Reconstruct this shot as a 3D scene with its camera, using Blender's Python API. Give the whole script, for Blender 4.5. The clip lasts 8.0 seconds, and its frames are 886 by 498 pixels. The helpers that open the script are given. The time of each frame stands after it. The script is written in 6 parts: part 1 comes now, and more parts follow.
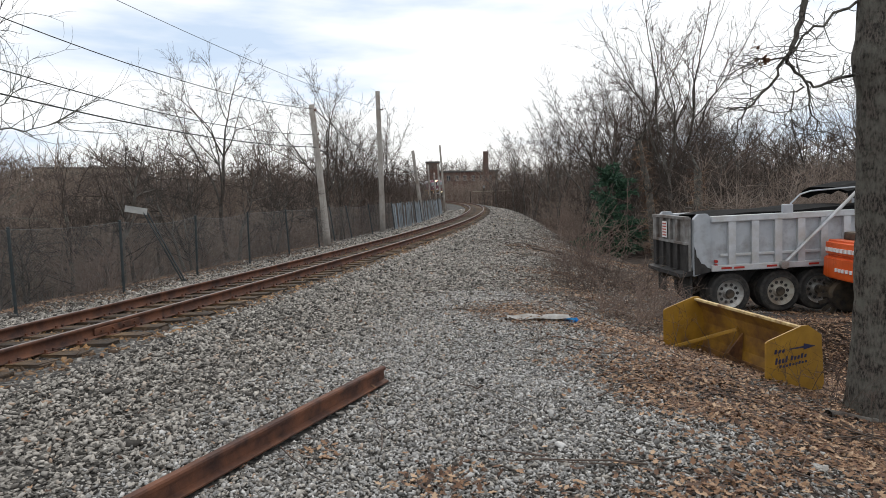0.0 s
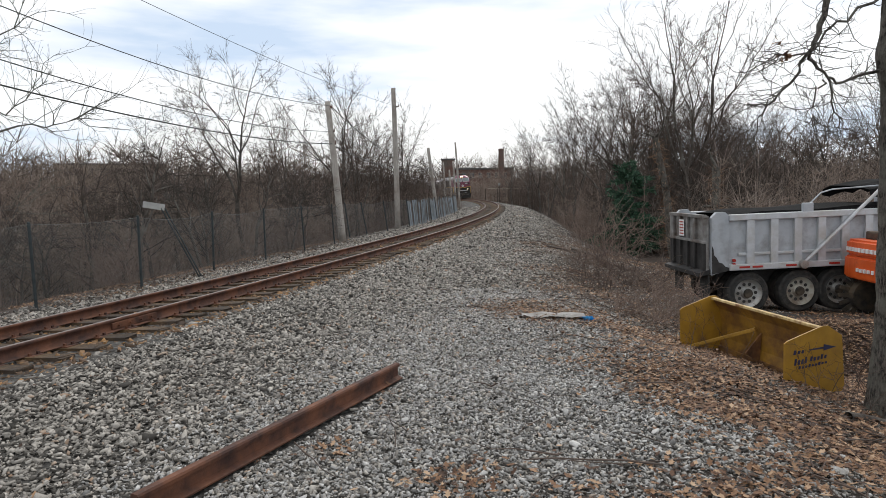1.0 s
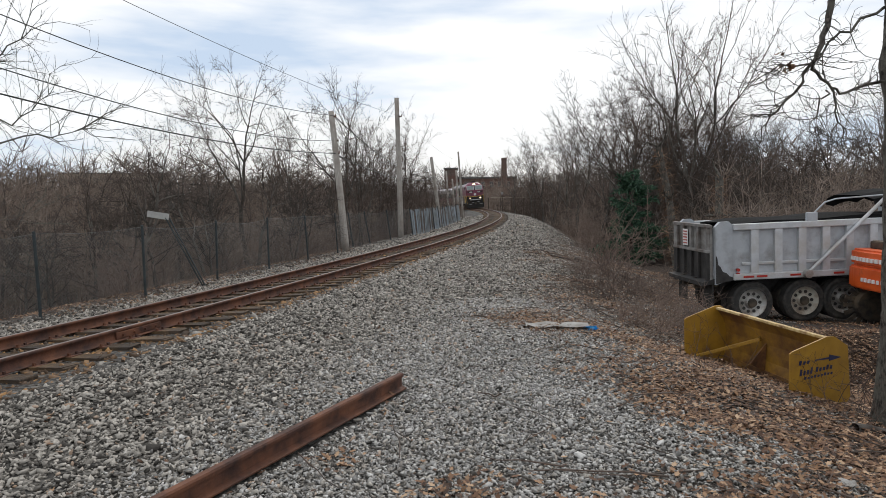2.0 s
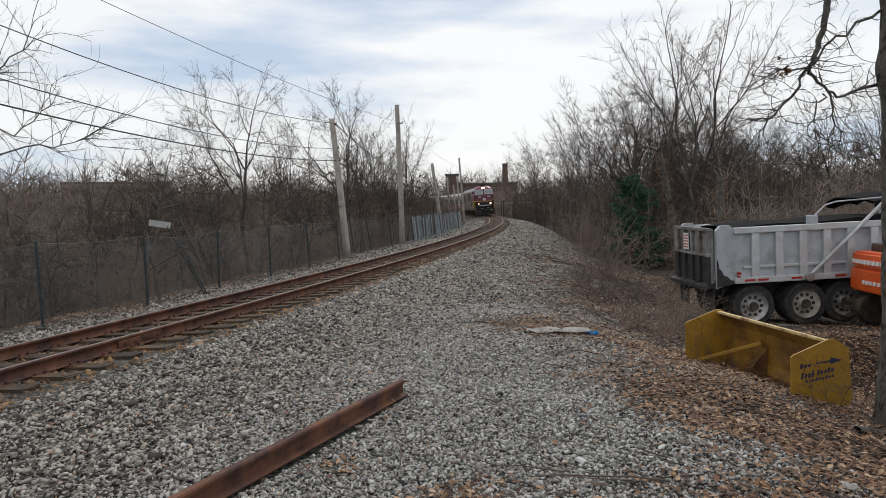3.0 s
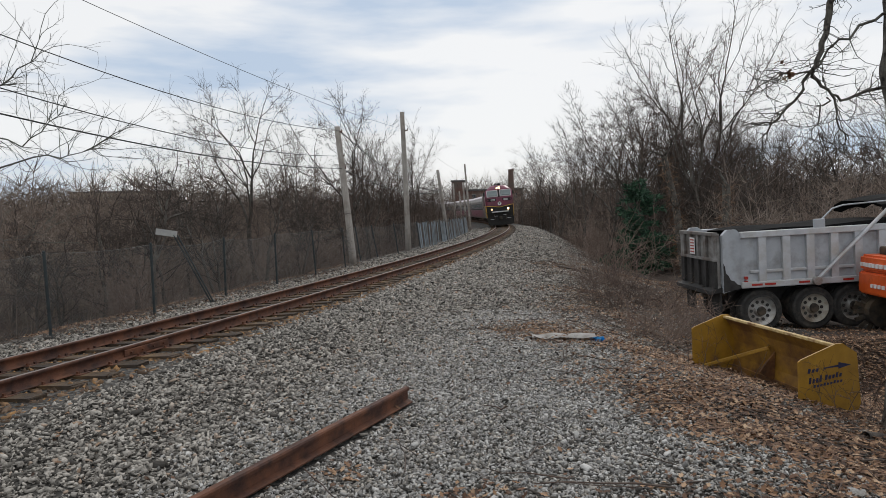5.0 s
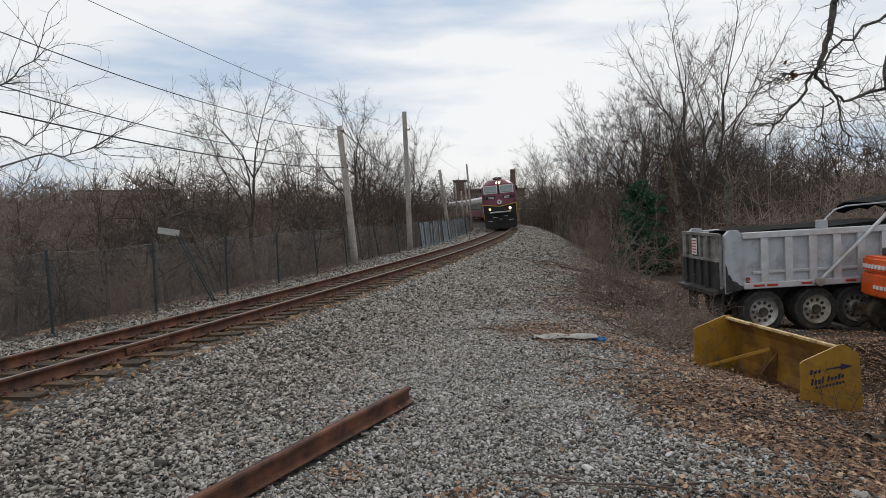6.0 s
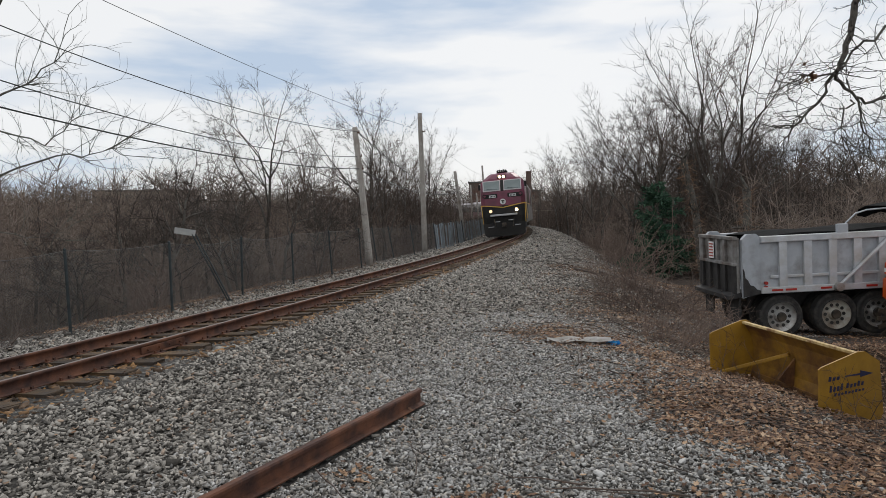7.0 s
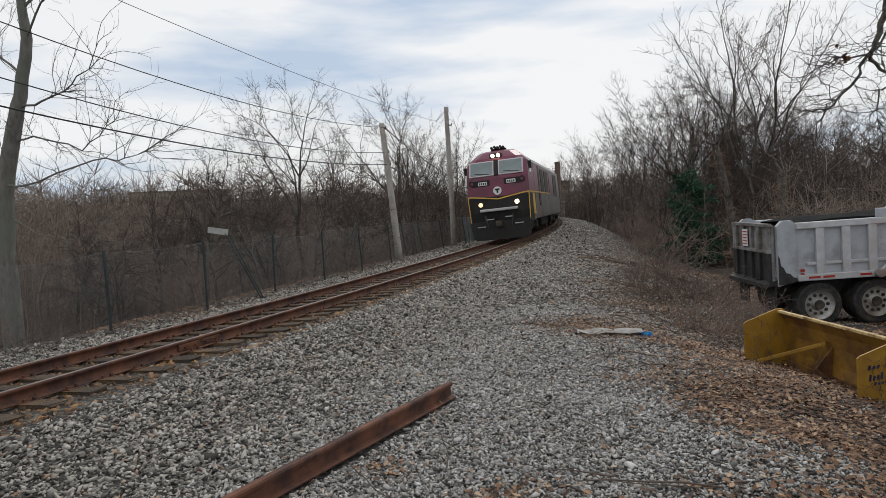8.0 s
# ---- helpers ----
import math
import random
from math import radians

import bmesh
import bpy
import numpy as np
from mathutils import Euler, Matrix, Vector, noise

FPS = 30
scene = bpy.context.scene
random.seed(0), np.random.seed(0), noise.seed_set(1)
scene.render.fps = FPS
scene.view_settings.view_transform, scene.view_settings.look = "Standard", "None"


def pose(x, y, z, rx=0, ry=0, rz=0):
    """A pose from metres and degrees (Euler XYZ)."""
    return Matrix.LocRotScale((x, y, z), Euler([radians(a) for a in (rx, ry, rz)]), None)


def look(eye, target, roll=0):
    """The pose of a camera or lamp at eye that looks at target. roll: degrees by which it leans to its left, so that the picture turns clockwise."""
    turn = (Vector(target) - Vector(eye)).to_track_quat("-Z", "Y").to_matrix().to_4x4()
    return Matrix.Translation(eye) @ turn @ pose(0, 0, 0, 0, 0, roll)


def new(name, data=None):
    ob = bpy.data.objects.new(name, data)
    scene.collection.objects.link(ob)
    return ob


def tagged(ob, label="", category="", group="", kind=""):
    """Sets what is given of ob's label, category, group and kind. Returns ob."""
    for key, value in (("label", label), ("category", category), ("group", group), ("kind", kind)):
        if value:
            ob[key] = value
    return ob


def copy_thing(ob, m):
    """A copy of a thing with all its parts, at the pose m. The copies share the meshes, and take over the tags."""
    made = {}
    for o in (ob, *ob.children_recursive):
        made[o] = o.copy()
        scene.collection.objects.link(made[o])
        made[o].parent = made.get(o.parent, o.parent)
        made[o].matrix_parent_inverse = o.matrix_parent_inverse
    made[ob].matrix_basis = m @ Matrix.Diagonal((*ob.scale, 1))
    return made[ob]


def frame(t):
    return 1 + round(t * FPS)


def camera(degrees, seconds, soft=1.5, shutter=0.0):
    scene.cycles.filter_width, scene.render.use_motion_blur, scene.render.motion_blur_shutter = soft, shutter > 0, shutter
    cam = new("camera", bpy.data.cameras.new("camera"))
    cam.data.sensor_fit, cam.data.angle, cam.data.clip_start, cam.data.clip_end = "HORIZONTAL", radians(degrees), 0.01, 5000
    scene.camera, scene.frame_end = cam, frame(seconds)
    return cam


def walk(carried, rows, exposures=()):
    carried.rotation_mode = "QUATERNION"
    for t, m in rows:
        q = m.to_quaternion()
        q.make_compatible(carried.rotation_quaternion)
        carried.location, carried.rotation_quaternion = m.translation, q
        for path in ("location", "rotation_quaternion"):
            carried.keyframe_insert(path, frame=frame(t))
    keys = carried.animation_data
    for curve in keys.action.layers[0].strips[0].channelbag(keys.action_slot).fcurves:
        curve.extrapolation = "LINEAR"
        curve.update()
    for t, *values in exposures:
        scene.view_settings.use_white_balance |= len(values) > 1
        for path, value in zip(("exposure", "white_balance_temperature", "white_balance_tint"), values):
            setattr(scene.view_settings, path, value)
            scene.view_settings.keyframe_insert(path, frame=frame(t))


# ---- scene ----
# Heights are counted from the top of the inner rail.
EYE_Z = 1.87


def at(x, y, dz, pitch, lean, yaw):
    return pose(x, y, EYE_Z + dz, 90 + pitch, 0, yaw) @ pose(0, 0, 0, 0, 0, lean)


cam = camera(70.0, 8.0, soft=0.6)
walk(cam, [
    (0, at(0.000, 0.000, 0.000, -5.10, -1.00, 0.00)),
    (0.5, at(-0.001, 0.019, -0.001, -5.35, -0.63, 0.86)),
    (1, at(0.001, 0.023, -0.004, -5.33, -0.78, 1.35)),
    (1.5, at(0.003, 0.021, 0.003, -4.80, -0.70, 1.28)),
    (2, at(-0.012, 0.019, 0.009, -4.52, -0.79, 1.60)),
    (3.5, at(0.029, -0.011, 0.015, -3.66, -1.65, 1.98)),
    (4, at(0.040, -0.009, 0.017, -3.44, -1.85, 2.41)),
    (4.5, at(0.046, -0.008, 0.017, -3.37, -1.85, 2.30)),
    (6, at(0.041, -0.005, 0.018, -3.39, -1.59, 2.49)),
    (6.5, at(0.047, 0.006, 0.019, -3.63, -1.58, 2.46)),
    (7, at(0.072, 0.024, 0.020, -3.22, -1.28, 3.86)),
    (7.5, at(0.105, 0.030, 0.028, -3.33, -1.93, 5.16)),
    (8, at(0.105, -0.011, 0.034, -3.72, -2.66, 6.57)),
], exposures=[(0, -0.12), (1.0, -0.14), (2.0, -0.25), (3.5, -0.43), (4.5, -0.47), (8, -0.47)])

# ---- sky and sun ----
world = bpy.data.worlds.new("sky")
scene.world = world
world.use_nodes = True
wn, wl = world.node_tree.nodes, world.node_tree.links
wn.clear()
w_out = wn.new("ShaderNodeOutputWorld")
w_bg = wn.new("ShaderNodeBackground")
w_bg.inputs["Strength"].default_value = 0.1
w_sky = wn.new("ShaderNodeTexSky")
w_sky.sky_type = "NISHITA"
w_sky.sun_disc = False
w_sky.sun_elevation = radians(42)
w_sky.sun_rotation = radians(10)
w_co = wn.new("ShaderNodeTexCoord")
w_map = wn.new("ShaderNodeMapping")
w_map.inputs["Scale"].default_value = (1.5, 1.5, 8.0)
w_map.inputs["Location"].default_value = (0.35, 0.2, 0.85)
w_noise = wn.new("ShaderNodeTexNoise")
w_noise.inputs["Scale"].default_value = 1.4
w_noise.inputs["Detail"].default_value = 6.0
w_noise.inputs["Roughness"].default_value = 0.5
w_ramp = wn.new("ShaderNodeValToRGB")
w_ramp.color_ramp.elements[0].position = 0.33
w_ramp.color_ramp.elements[0].color = (7.2, 8.7, 10.8, 1)
w_ramp.color_ramp.elements[1].position = 0.5
w_ramp.color_ramp.elements[1].color = (13.0, 13.1, 13.2, 1)
w_mix = wn.new("ShaderNodeMixRGB")
w_mix.inputs["Fac"].default_value = 0.9
wl.new(w_co.outputs["Generated"], w_map.inputs["Vector"])
wl.new(w_map.outputs["Vector"], w_noise.inputs["Vector"])
wl.new(w_noise.outputs["Fac"], w_ramp.inputs["Fac"])
wl.new(w_sky.outputs["Color"], w_mix.inputs["Color1"])
wl.new(w_ramp.outputs["Color"], w_mix.inputs["Color2"])
wl.new(w_mix.outputs["Color"], w_bg.inputs["Color"])
wl.new(w_bg.outputs["Background"], w_out.inputs["Surface"])

sun = new("sun", bpy.data.lights.new("sun", "SUN"))
sun.data.energy = 1.2
sun.data.angle = radians(16)
sun.data.color = (1.0, 0.96, 0.9)
sun.matrix_world = look((10, 40, 40), (0, 0, 0))


# ---- materials ----
def material(name, rough=0.8, metal=0.0, emit=None):
    m = bpy.data.materials.new(name)
    m.use_nodes = True
    b = m.node_tree.nodes["Principled BSDF"]
    b.inputs["Roughness"].default_value = rough
    b.inputs["Metallic"].default_value = metal
    return m, m.node_tree.nodes, m.node_tree.links, b


def noise_node(n, l, scale, detail=4.0, rough=0.6, coord="Object", stretch=(1, 1, 1)):
    co = n.new("ShaderNodeTexCoord")
    mp = n.new("ShaderNodeMapping")
    mp.inputs["Scale"].default_value = stretch
    t = n.new("ShaderNodeTexNoise")
    t.inputs["Scale"].default_value = scale
    t.inputs["Detail"].default_value = detail
    t.inputs["Roughness"].default_value = rough
    l.new(co.outputs[coord], mp.inputs["Vector"])
    l.new(mp.outputs["Vector"], t.inputs["Vector"])
    return t


def ramp_node(n, stops):
    r = n.new("ShaderNodeValToRGB")
    e = r.color_ramp.elements
    while len(e) < len(stops):
        e.new(0.5)
    for k, (pos, col) in enumerate(stops):
        e[k].position = pos
        e[k].color = (*col, 1)
    return r


def surface(name, stops, scale=6.0, rough=0.8, metal=0.0, bump=0.3, bump_scale=40.0, stain=None, stain_scale=1.2,
            vary=0.0, stretch=(1, 1, 1), island=False, edges=(0.42, 0.66), coord="Object"):
    """Grain from stops over a noise, a second large stain layer, fine relief, and variation piece by piece."""
    m, n, l, b = material(name, rough, metal)
    g = noise_node(n, l, scale, coord=coord, stretch=stretch)
    r = ramp_node(n, stops)
    l.new(g.outputs["Fac"], r.inputs["Fac"])
    col = r.outputs["Color"]
    if stain:
        s = noise_node(n, l, stain_scale, 5.0, 0.65, coord=coord)
        sr = ramp_node(n, [(edges[0], (0, 0, 0)), (edges[1], (1, 1, 1))])
        l.new(s.outputs["Fac"], sr.inputs["Fac"])
        mx = n.new("ShaderNodeMixRGB")
        mx.inputs["Color2"].default_value = (*stain, 1)
        l.new(sr.outputs["Color"], mx.inputs["Fac"])
        l.new(col, mx.inputs["Color1"])
        col = mx.outputs["Color"]
    if vary:
        if island:
            src = n.new("ShaderNodeNewGeometry").outputs["Random Per Island"]
        else:
            src = n.new("ShaderNodeObjectInfo").outputs["Random"]
        mr = n.new("ShaderNodeMapRange")
        mr.inputs["To Min"].default_value = 1 - vary
        mr.inputs["To Max"].default_value = 1 + vary
        l.new(src, mr.inputs["Value"])
        mu = n.new("ShaderNodeMixRGB")
        mu.blend_type = "MULTIPLY"
        mu.inputs["Fac"].default_value = 1
        l.new(col, mu.inputs["Color1"])
        l.new(mr.outputs["Result"], mu.inputs["Color2"])
        col = mu.outputs["Color"]
    l.new(col, b.inputs["Base Color"])
    if bump:
        bn = noise_node(n, l, bump_scale, 5.0, 0.7, coord=coord, stretch=stretch)
        bp = n.new("ShaderNodeBump")
        bp.inputs["Strength"].default_value = bump
        bp.inputs["Distance"].default_value = 0.02
        l.new(bn.outputs["Fac"], bp.inputs["Height"])
        l.new(bp.outputs["Normal"], b.inputs["Normal"])
    return m


def island_colours(name, stops, rough=0.85, bump=0.4, bump_scale=60.0):
    """Every loose piece of a joined mesh takes its own colour from stops."""
    m, n, l, b = material(name, rough)
    geo = n.new("ShaderNodeNewGeometry")
    r = ramp_node(n, stops)
    l.new(geo.outputs["Random Per Island"], r.inputs["Fac"])
    g = noise_node(n, l, 25.0)
    mr = n.new("ShaderNodeMapRange")
    mr.inputs["To Min"].default_value = 0.6
    mr.inputs["To Max"].default_value = 1.35
    l.new(g.outputs["Fac"], mr.inputs["Value"])
    mu = n.new("ShaderNodeMixRGB")
    mu.blend_type = "MULTIPLY"
    mu.inputs["Fac"].default_value = 1
    l.new(r.outputs["Color"], mu.inputs["Color1"])
    l.new(mr.outputs["Result"], mu.inputs["Color2"])
    l.new(mu.outputs["Color"], b.inputs["Base Color"])
    if bump:
        bn = noise_node(n, l, bump_scale)
        bp = n.new("ShaderNodeBump")
        bp.inputs["Strength"].default_value = bump
        bp.inputs["Distance"].default_value = 0.01
        l.new(bn.outputs["Fac"], bp.inputs["Height"])
        l.new(bp.outputs["Normal"], b.inputs["Normal"])
    return m


def glow(name, colour, strength):
    m, n, l, b = material(name, 0.3)
    b.inputs["Base Color"].default_value = (*colour, 1)
    b.inputs["Emission Color"].default_value = (*colour, 1)
    b.inputs["Emission Strength"].default_value = strength
    return m


# The darkest stops colour some stones like the shade in gaps between stones.
BALLAST = island_colours("grey_ballast_gap_shade", [(0.0, (0.025, 0.022, 0.018)), (0.2, (0.1, 0.09, 0.078)), (0.38, (0.25, 0.23, 0.203)), (0.7, (0.37, 0.342, 0.304)),
                                          (0.94, (0.49, 0.455, 0.405)), (1.0, (0.34, 0.23, 0.155))])
BALLAST_FINE = island_colours("fine_pale_crushed_stone", [(0.0, (0.14, 0.135, 0.128)), (0.3, (0.3, 0.29, 0.275)), (0.7, (0.43, 0.418, 0.4)), (1.0, (0.58, 0.565, 0.54))])
BALLAST_RUST = island_colours("rust_stained_ballast", [(0.0, (0.04, 0.026, 0.017)), (0.4, (0.12, 0.075, 0.045)), (0.7, (0.2, 0.12, 0.065)), (1.0, (0.32, 0.17, 0.06))])
RAIL_STEEL = surface("rusty_rail_steel", [(0.3, (0.03, 0.014, 0.01)), (0.7, (0.085, 0.034, 0.022))], 9, 0.75, 0.1, 0.3, 60, (0.17, 0.066, 0.032), 2.5)
RAIL_TOP = surface("dull_rail_head", [(0.3, (0.12, 0.085, 0.07)), (0.7, (0.24, 0.19, 0.17))], 8, 0.45, 0.5, 0.1, 60)
TIE_WOOD = surface("creosoted_tie_wood", [(0.3, (0.025, 0.018, 0.013)), (0.7, (0.085, 0.06, 0.042))], 5, 0.9, 0, 0.6, 30, (0.14, 0.085, 0.04), 2.0, 0.35, (1, 12, 1))
POLE_WOOD = surface("weathered_pole_wood", [(0.3, (0.28, 0.26, 0.235)), (0.7, (0.5, 0.47, 0.43))], 6, 0.9, 0, 0.6, 30, (0.22, 0.185, 0.155), 0.8, 0.1, (8, 8, 0.4))
BARK = surface("grey_brown_bark", [(0.3, (0.032, 0.025, 0.02)), (0.7, (0.1, 0.083, 0.07))], 7, 0.95, 0, 0.8, 25, (0.15, 0.142, 0.125), 1.2, 0.3, (2, 2, 0.5))
BARK_PALE = surface("pale_grey_bark", [(0.3, (0.1, 0.092, 0.082)), (0.7, (0.23, 0.214, 0.193))], 7, 0.95, 0, 0.7, 25, (0.15, 0.16, 0.13), 1.2, 0, (2, 2, 0.5))
BARK_NEAR = surface("furrowed_dark_bark", [(0.4, (0.012, 0.01, 0.008)), (0.6, (0.115, 0.098, 0.083))], 26, 0.95, 0, 1.0, 24, (0.13, 0.125, 0.105), 5.0, 0, (1.6, 1.6, 0.55))
TWIG = surface("brown_twigs", [(0.3, (0.052, 0.04, 0.033)), (0.7, (0.135, 0.106, 0.088))], 3, 0.95, 0, 0, 20, (0.11, 0.074, 0.058), 0.5, 0.3)
TWIG_DARK = surface("dark_crooked_twigs", [(0.3, (0.018, 0.014, 0.011)), (0.7, (0.06, 0.048, 0.04))], 3, 0.95, 0, 0, 20, (0.09, 0.07, 0.058), 0.5, 0.3)
TWIG_RED = surface("reddish_brush_twigs", [(0.3, (0.035, 0.022, 0.018)), (0.7, (0.1, 0.066, 0.052))], 3, 0.95, 0, 0, 20, (0.1, 0.08, 0.062), 0.5, 0.3)
SCRUB = surface("grey_brown_scrub_twigs", [(0.3, (0.13, 0.102, 0.082)), (0.7, (0.31, 0.255, 0.213))], 3, 0.95, 0, 0, 20, (0.17, 0.118, 0.09), 0.5, 0.35)
SCRUB_RED = surface("reddish_scrub_twigs", [(0.3, (0.085, 0.058, 0.047)), (0.7, (0.21, 0.15, 0.122))], 3, 0.95, 0, 0, 20, (0.2, 0.16, 0.13), 0.5, 0.35)
LEAF = island_colours("dry_oak_leaves", [(0.0, (0.035, 0.018, 0.011)), (0.4, (0.13, 0.062, 0.031)), (0.75, (0.25, 0.138, 0.07)), (1.0, (0.44, 0.3, 0.19))], 0.8, 0)
NEEDLE = island_colours("dark_evergreen_needles", [(0.0, (0.012, 0.035, 0.02)), (0.6, (0.03, 0.085, 0.045)), (1.0, (0.065, 0.14, 0.075))], 0.7, 0)
GALV = surface("galvanised_wire", [(0.3, (0.12, 0.125, 0.125)), (0.7, (0.26, 0.265, 0.26))], 8, 0.5, 0.6, 0)
POST_GREEN = surface("dark_green_fence_steel", [(0.3, (0.018, 0.024, 0.026)), (0.7, (0.045, 0.058, 0.062))], 8, 0.6, 0.2, 0.1)
BLACK_CABLE = surface("black_cable_sheath", [(0.3, (0.01, 0.01, 0.01)), (0.7, (0.03, 0.03, 0.03))], 8, 0.6, 0, 0)


def ground_material():
    m, n, l, b = material("ground_gravel_soil_and_leaf_litter", 0.95)
    att = n.new("ShaderNodeAttribute")
    att.attribute_name = "cover"
    sep = n.new("ShaderNodeSeparateColor")
    l.new(att.outputs["Color"], sep.inputs["Color"])
    vor = n.new("ShaderNodeTexVoronoi")
    vor.inputs["Scale"].default_value = 24.0
    co = n.new("ShaderNodeTexCoord")
    l.new(co.outputs["Object"], vor.inputs["Vector"])
    sv = n.new("ShaderNodeSeparateColor")
    l.new(vor.outputs["Color"], sv.inputs["Color"])
    # Gravel tones kept dark: shade under and between the loose stones, put into colour.
    grav_gap_shade = ramp_node(n, [(0.0, (0.014, 0.012, 0.01)), (0.3, (0.03, 0.027, 0.024)), (0.7, (0.065, 0.06, 0.053)), (1.0, (0.15, 0.14, 0.125))])
    l.new(sv.outputs["Red"], grav_gap_shade.inputs["Fac"])
    soil_n = noise_node(n, l, 2.5, 8.0, 0.75)
    soil = ramp_node(n, [(0.3, (0.025, 0.018, 0.014)), (0.5, (0.06, 0.045, 0.034)), (0.7, (0.11, 0.084, 0.063))])
    l.new(soil_n.outputs["Fac"], soil.inputs["Fac"])
    leaf_n = noise_node(n, l, 9.0, 8.0, 0.8)
    leaf = ramp_node(n, [(0.35, (0.014, 0.009, 0.006)), (0.5, (0.035, 0.021, 0.013)), (0.7, (0.09, 0.052, 0.03))])
    l.new(leaf_n.outputs["Fac"], leaf.inputs["Fac"])
    m1 = n.new("ShaderNodeMixRGB")
    l.new(sep.outputs["Red"], m1.inputs["Fac"])
    l.new(soil.outputs["Color"], m1.inputs["Color1"])
    l.new(grav_gap_shade.outputs["Color"], m1.inputs["Color2"])
    m2 = n.new("ShaderNodeMixRGB")
    l.new(sep.outputs["Green"], m2.inputs["Fac"])
    l.new(m1.outputs["Color"], m2.inputs["Color1"])
    l.new(leaf.outputs["Color"], m2.inputs["Color2"])
    big = noise_node(n, l, 0.35, 6.0, 0.6)
    mr = n.new("ShaderNodeMapRange")
    mr.inputs["To Min"].default_value = 0.72
    mr.inputs["To Max"].default_value = 1.25
    l.new(big.outputs["Fac"], mr.inputs["Value"])
    mu = n.new("ShaderNodeMixRGB")
    mu.blend_type = "MULTIPLY"
    mu.inputs["Fac"].default_value = 1
    l.new(m2.outputs["Color"], mu.inputs["Color1"])
    l.new(mr.outputs["Result"], mu.inputs["Color2"])
    l.new(mu.outputs["Color"], b.inputs["Base Color"])
    bp = n.new("ShaderNodeBump")
    bp.inputs["Strength"].default_value = 0.5
    bp.inputs["Distance"].default_value = 0.02
    l.new(vor.outputs["Distance"], bp.inputs["Height"])
    l.new(bp.outputs["Normal"], b.inputs["Normal"])
    return m


GROUND = ground_material()


# ---- mesh helpers ----
def link_mesh(name, me, mat, parent=None, label=""):
    if mat:
        me.materials.append(mat)
    ob = new(name, me)
    if parent:
        ob.parent = parent
    if label:
        ob["label"] = label
    return ob


def part(name, bm, mat, parent=None, label="", smooth=False):
    me = bpy.data.meshes.new(name)
    bm.to_mesh(me)
    bm.free()
    if smooth:
        me.shade_smooth()
    return link_mesh(name, me, mat, parent, label)


def thing(name, m, label, category, group="", kind=""):
    ob = new(name)
    ob.matrix_basis = m
    return tagged(ob, label, category, group, kind)


def np_mesh(name, verts, faces):
    """Mesh from arrays of corners and of triangles or quads."""
    me = bpy.data.meshes.new(name)
    v, fc = np.asarray(verts, dtype=np.float32), np.asarray(faces, dtype=np.int32)
    k = fc.shape[1]
    me.vertices.add(len(v))
    me.vertices.foreach_set("co", v.ravel())
    me.loops.add(fc.size)
    me.loops.foreach_set("vertex_index", fc.ravel())
    me.polygons.add(len(fc))
    me.polygons.foreach_set("loop_start", np.arange(0, fc.size, k, dtype=np.int32))
    me.update(calc_edges=True)
    me.validate()
    return me


def add_box(bm, c, s, bevel=0.0, turn=None):
    r = bmesh.ops.create_cube(bm, size=1.0)
    m = Matrix.Translation(c) @ (turn or Matrix()) @ Matrix.Diagonal((*s, 1))
    bmesh.ops.transform(bm, matrix=m, verts=r["verts"])
    if bevel:
        es = list({e for v in r["verts"] for e in v.link_edges})
        bmesh.ops.bevel(bm, geom=es, offset=bevel, segments=2, affect="EDGES", profile=0.6)
    return bm


def box(c, s, bevel=0.0, turn=None):
    return add_box(bmesh.new(), c, s, bevel, turn)


def add_rod(bm, a, b, r, r2=None, sides=10, caps=True):
    a, b = Vector(a), Vector(b)
    d = b - a
    res = bmesh.ops.create_cone(bm, cap_ends=caps, segments=sides, radius1=r, radius2=r if r2 is None else r2, depth=d.length)
    m = Matrix.Translation((a + b) / 2) @ d.to_track_quat("Z", "Y").to_matrix().to_4x4()
    bmesh.ops.transform(bm, matrix=m, verts=res["verts"])
    return bm


def rod(a, b, r, r2=None, sides=10):
    return add_rod(bmesh.new(), a, b, r, r2, sides)


def prism(outline, depth, axis="y", start=0.0):
    """A closed outline of (a, b) pairs pushed through a depth. axis y: outline in x, z."""
    bm = bmesh.new()
    ends = []
    for d in (start, start + depth):
        if axis == "y":
            ends.append([bm.verts.new((a, d, b)) for a, b in outline])
        elif axis == "x":
            ends.append([bm.verts.new((d, a, b)) for a, b in outline])
        else:
            ends.append([bm.verts.new((a, b, d)) for a, b in outline])
    n = len(outline)
    bm.faces.new(ends[0])
    bm.faces.new(ends[1][::-1])
    for i in range(n):
        bm.faces.new((ends[0][i], ends[1][i], ends[1][(i + 1) % n], ends[0][(i + 1) % n]))
    bmesh.ops.recalc_face_normals(bm, faces=bm.faces)
    return bm


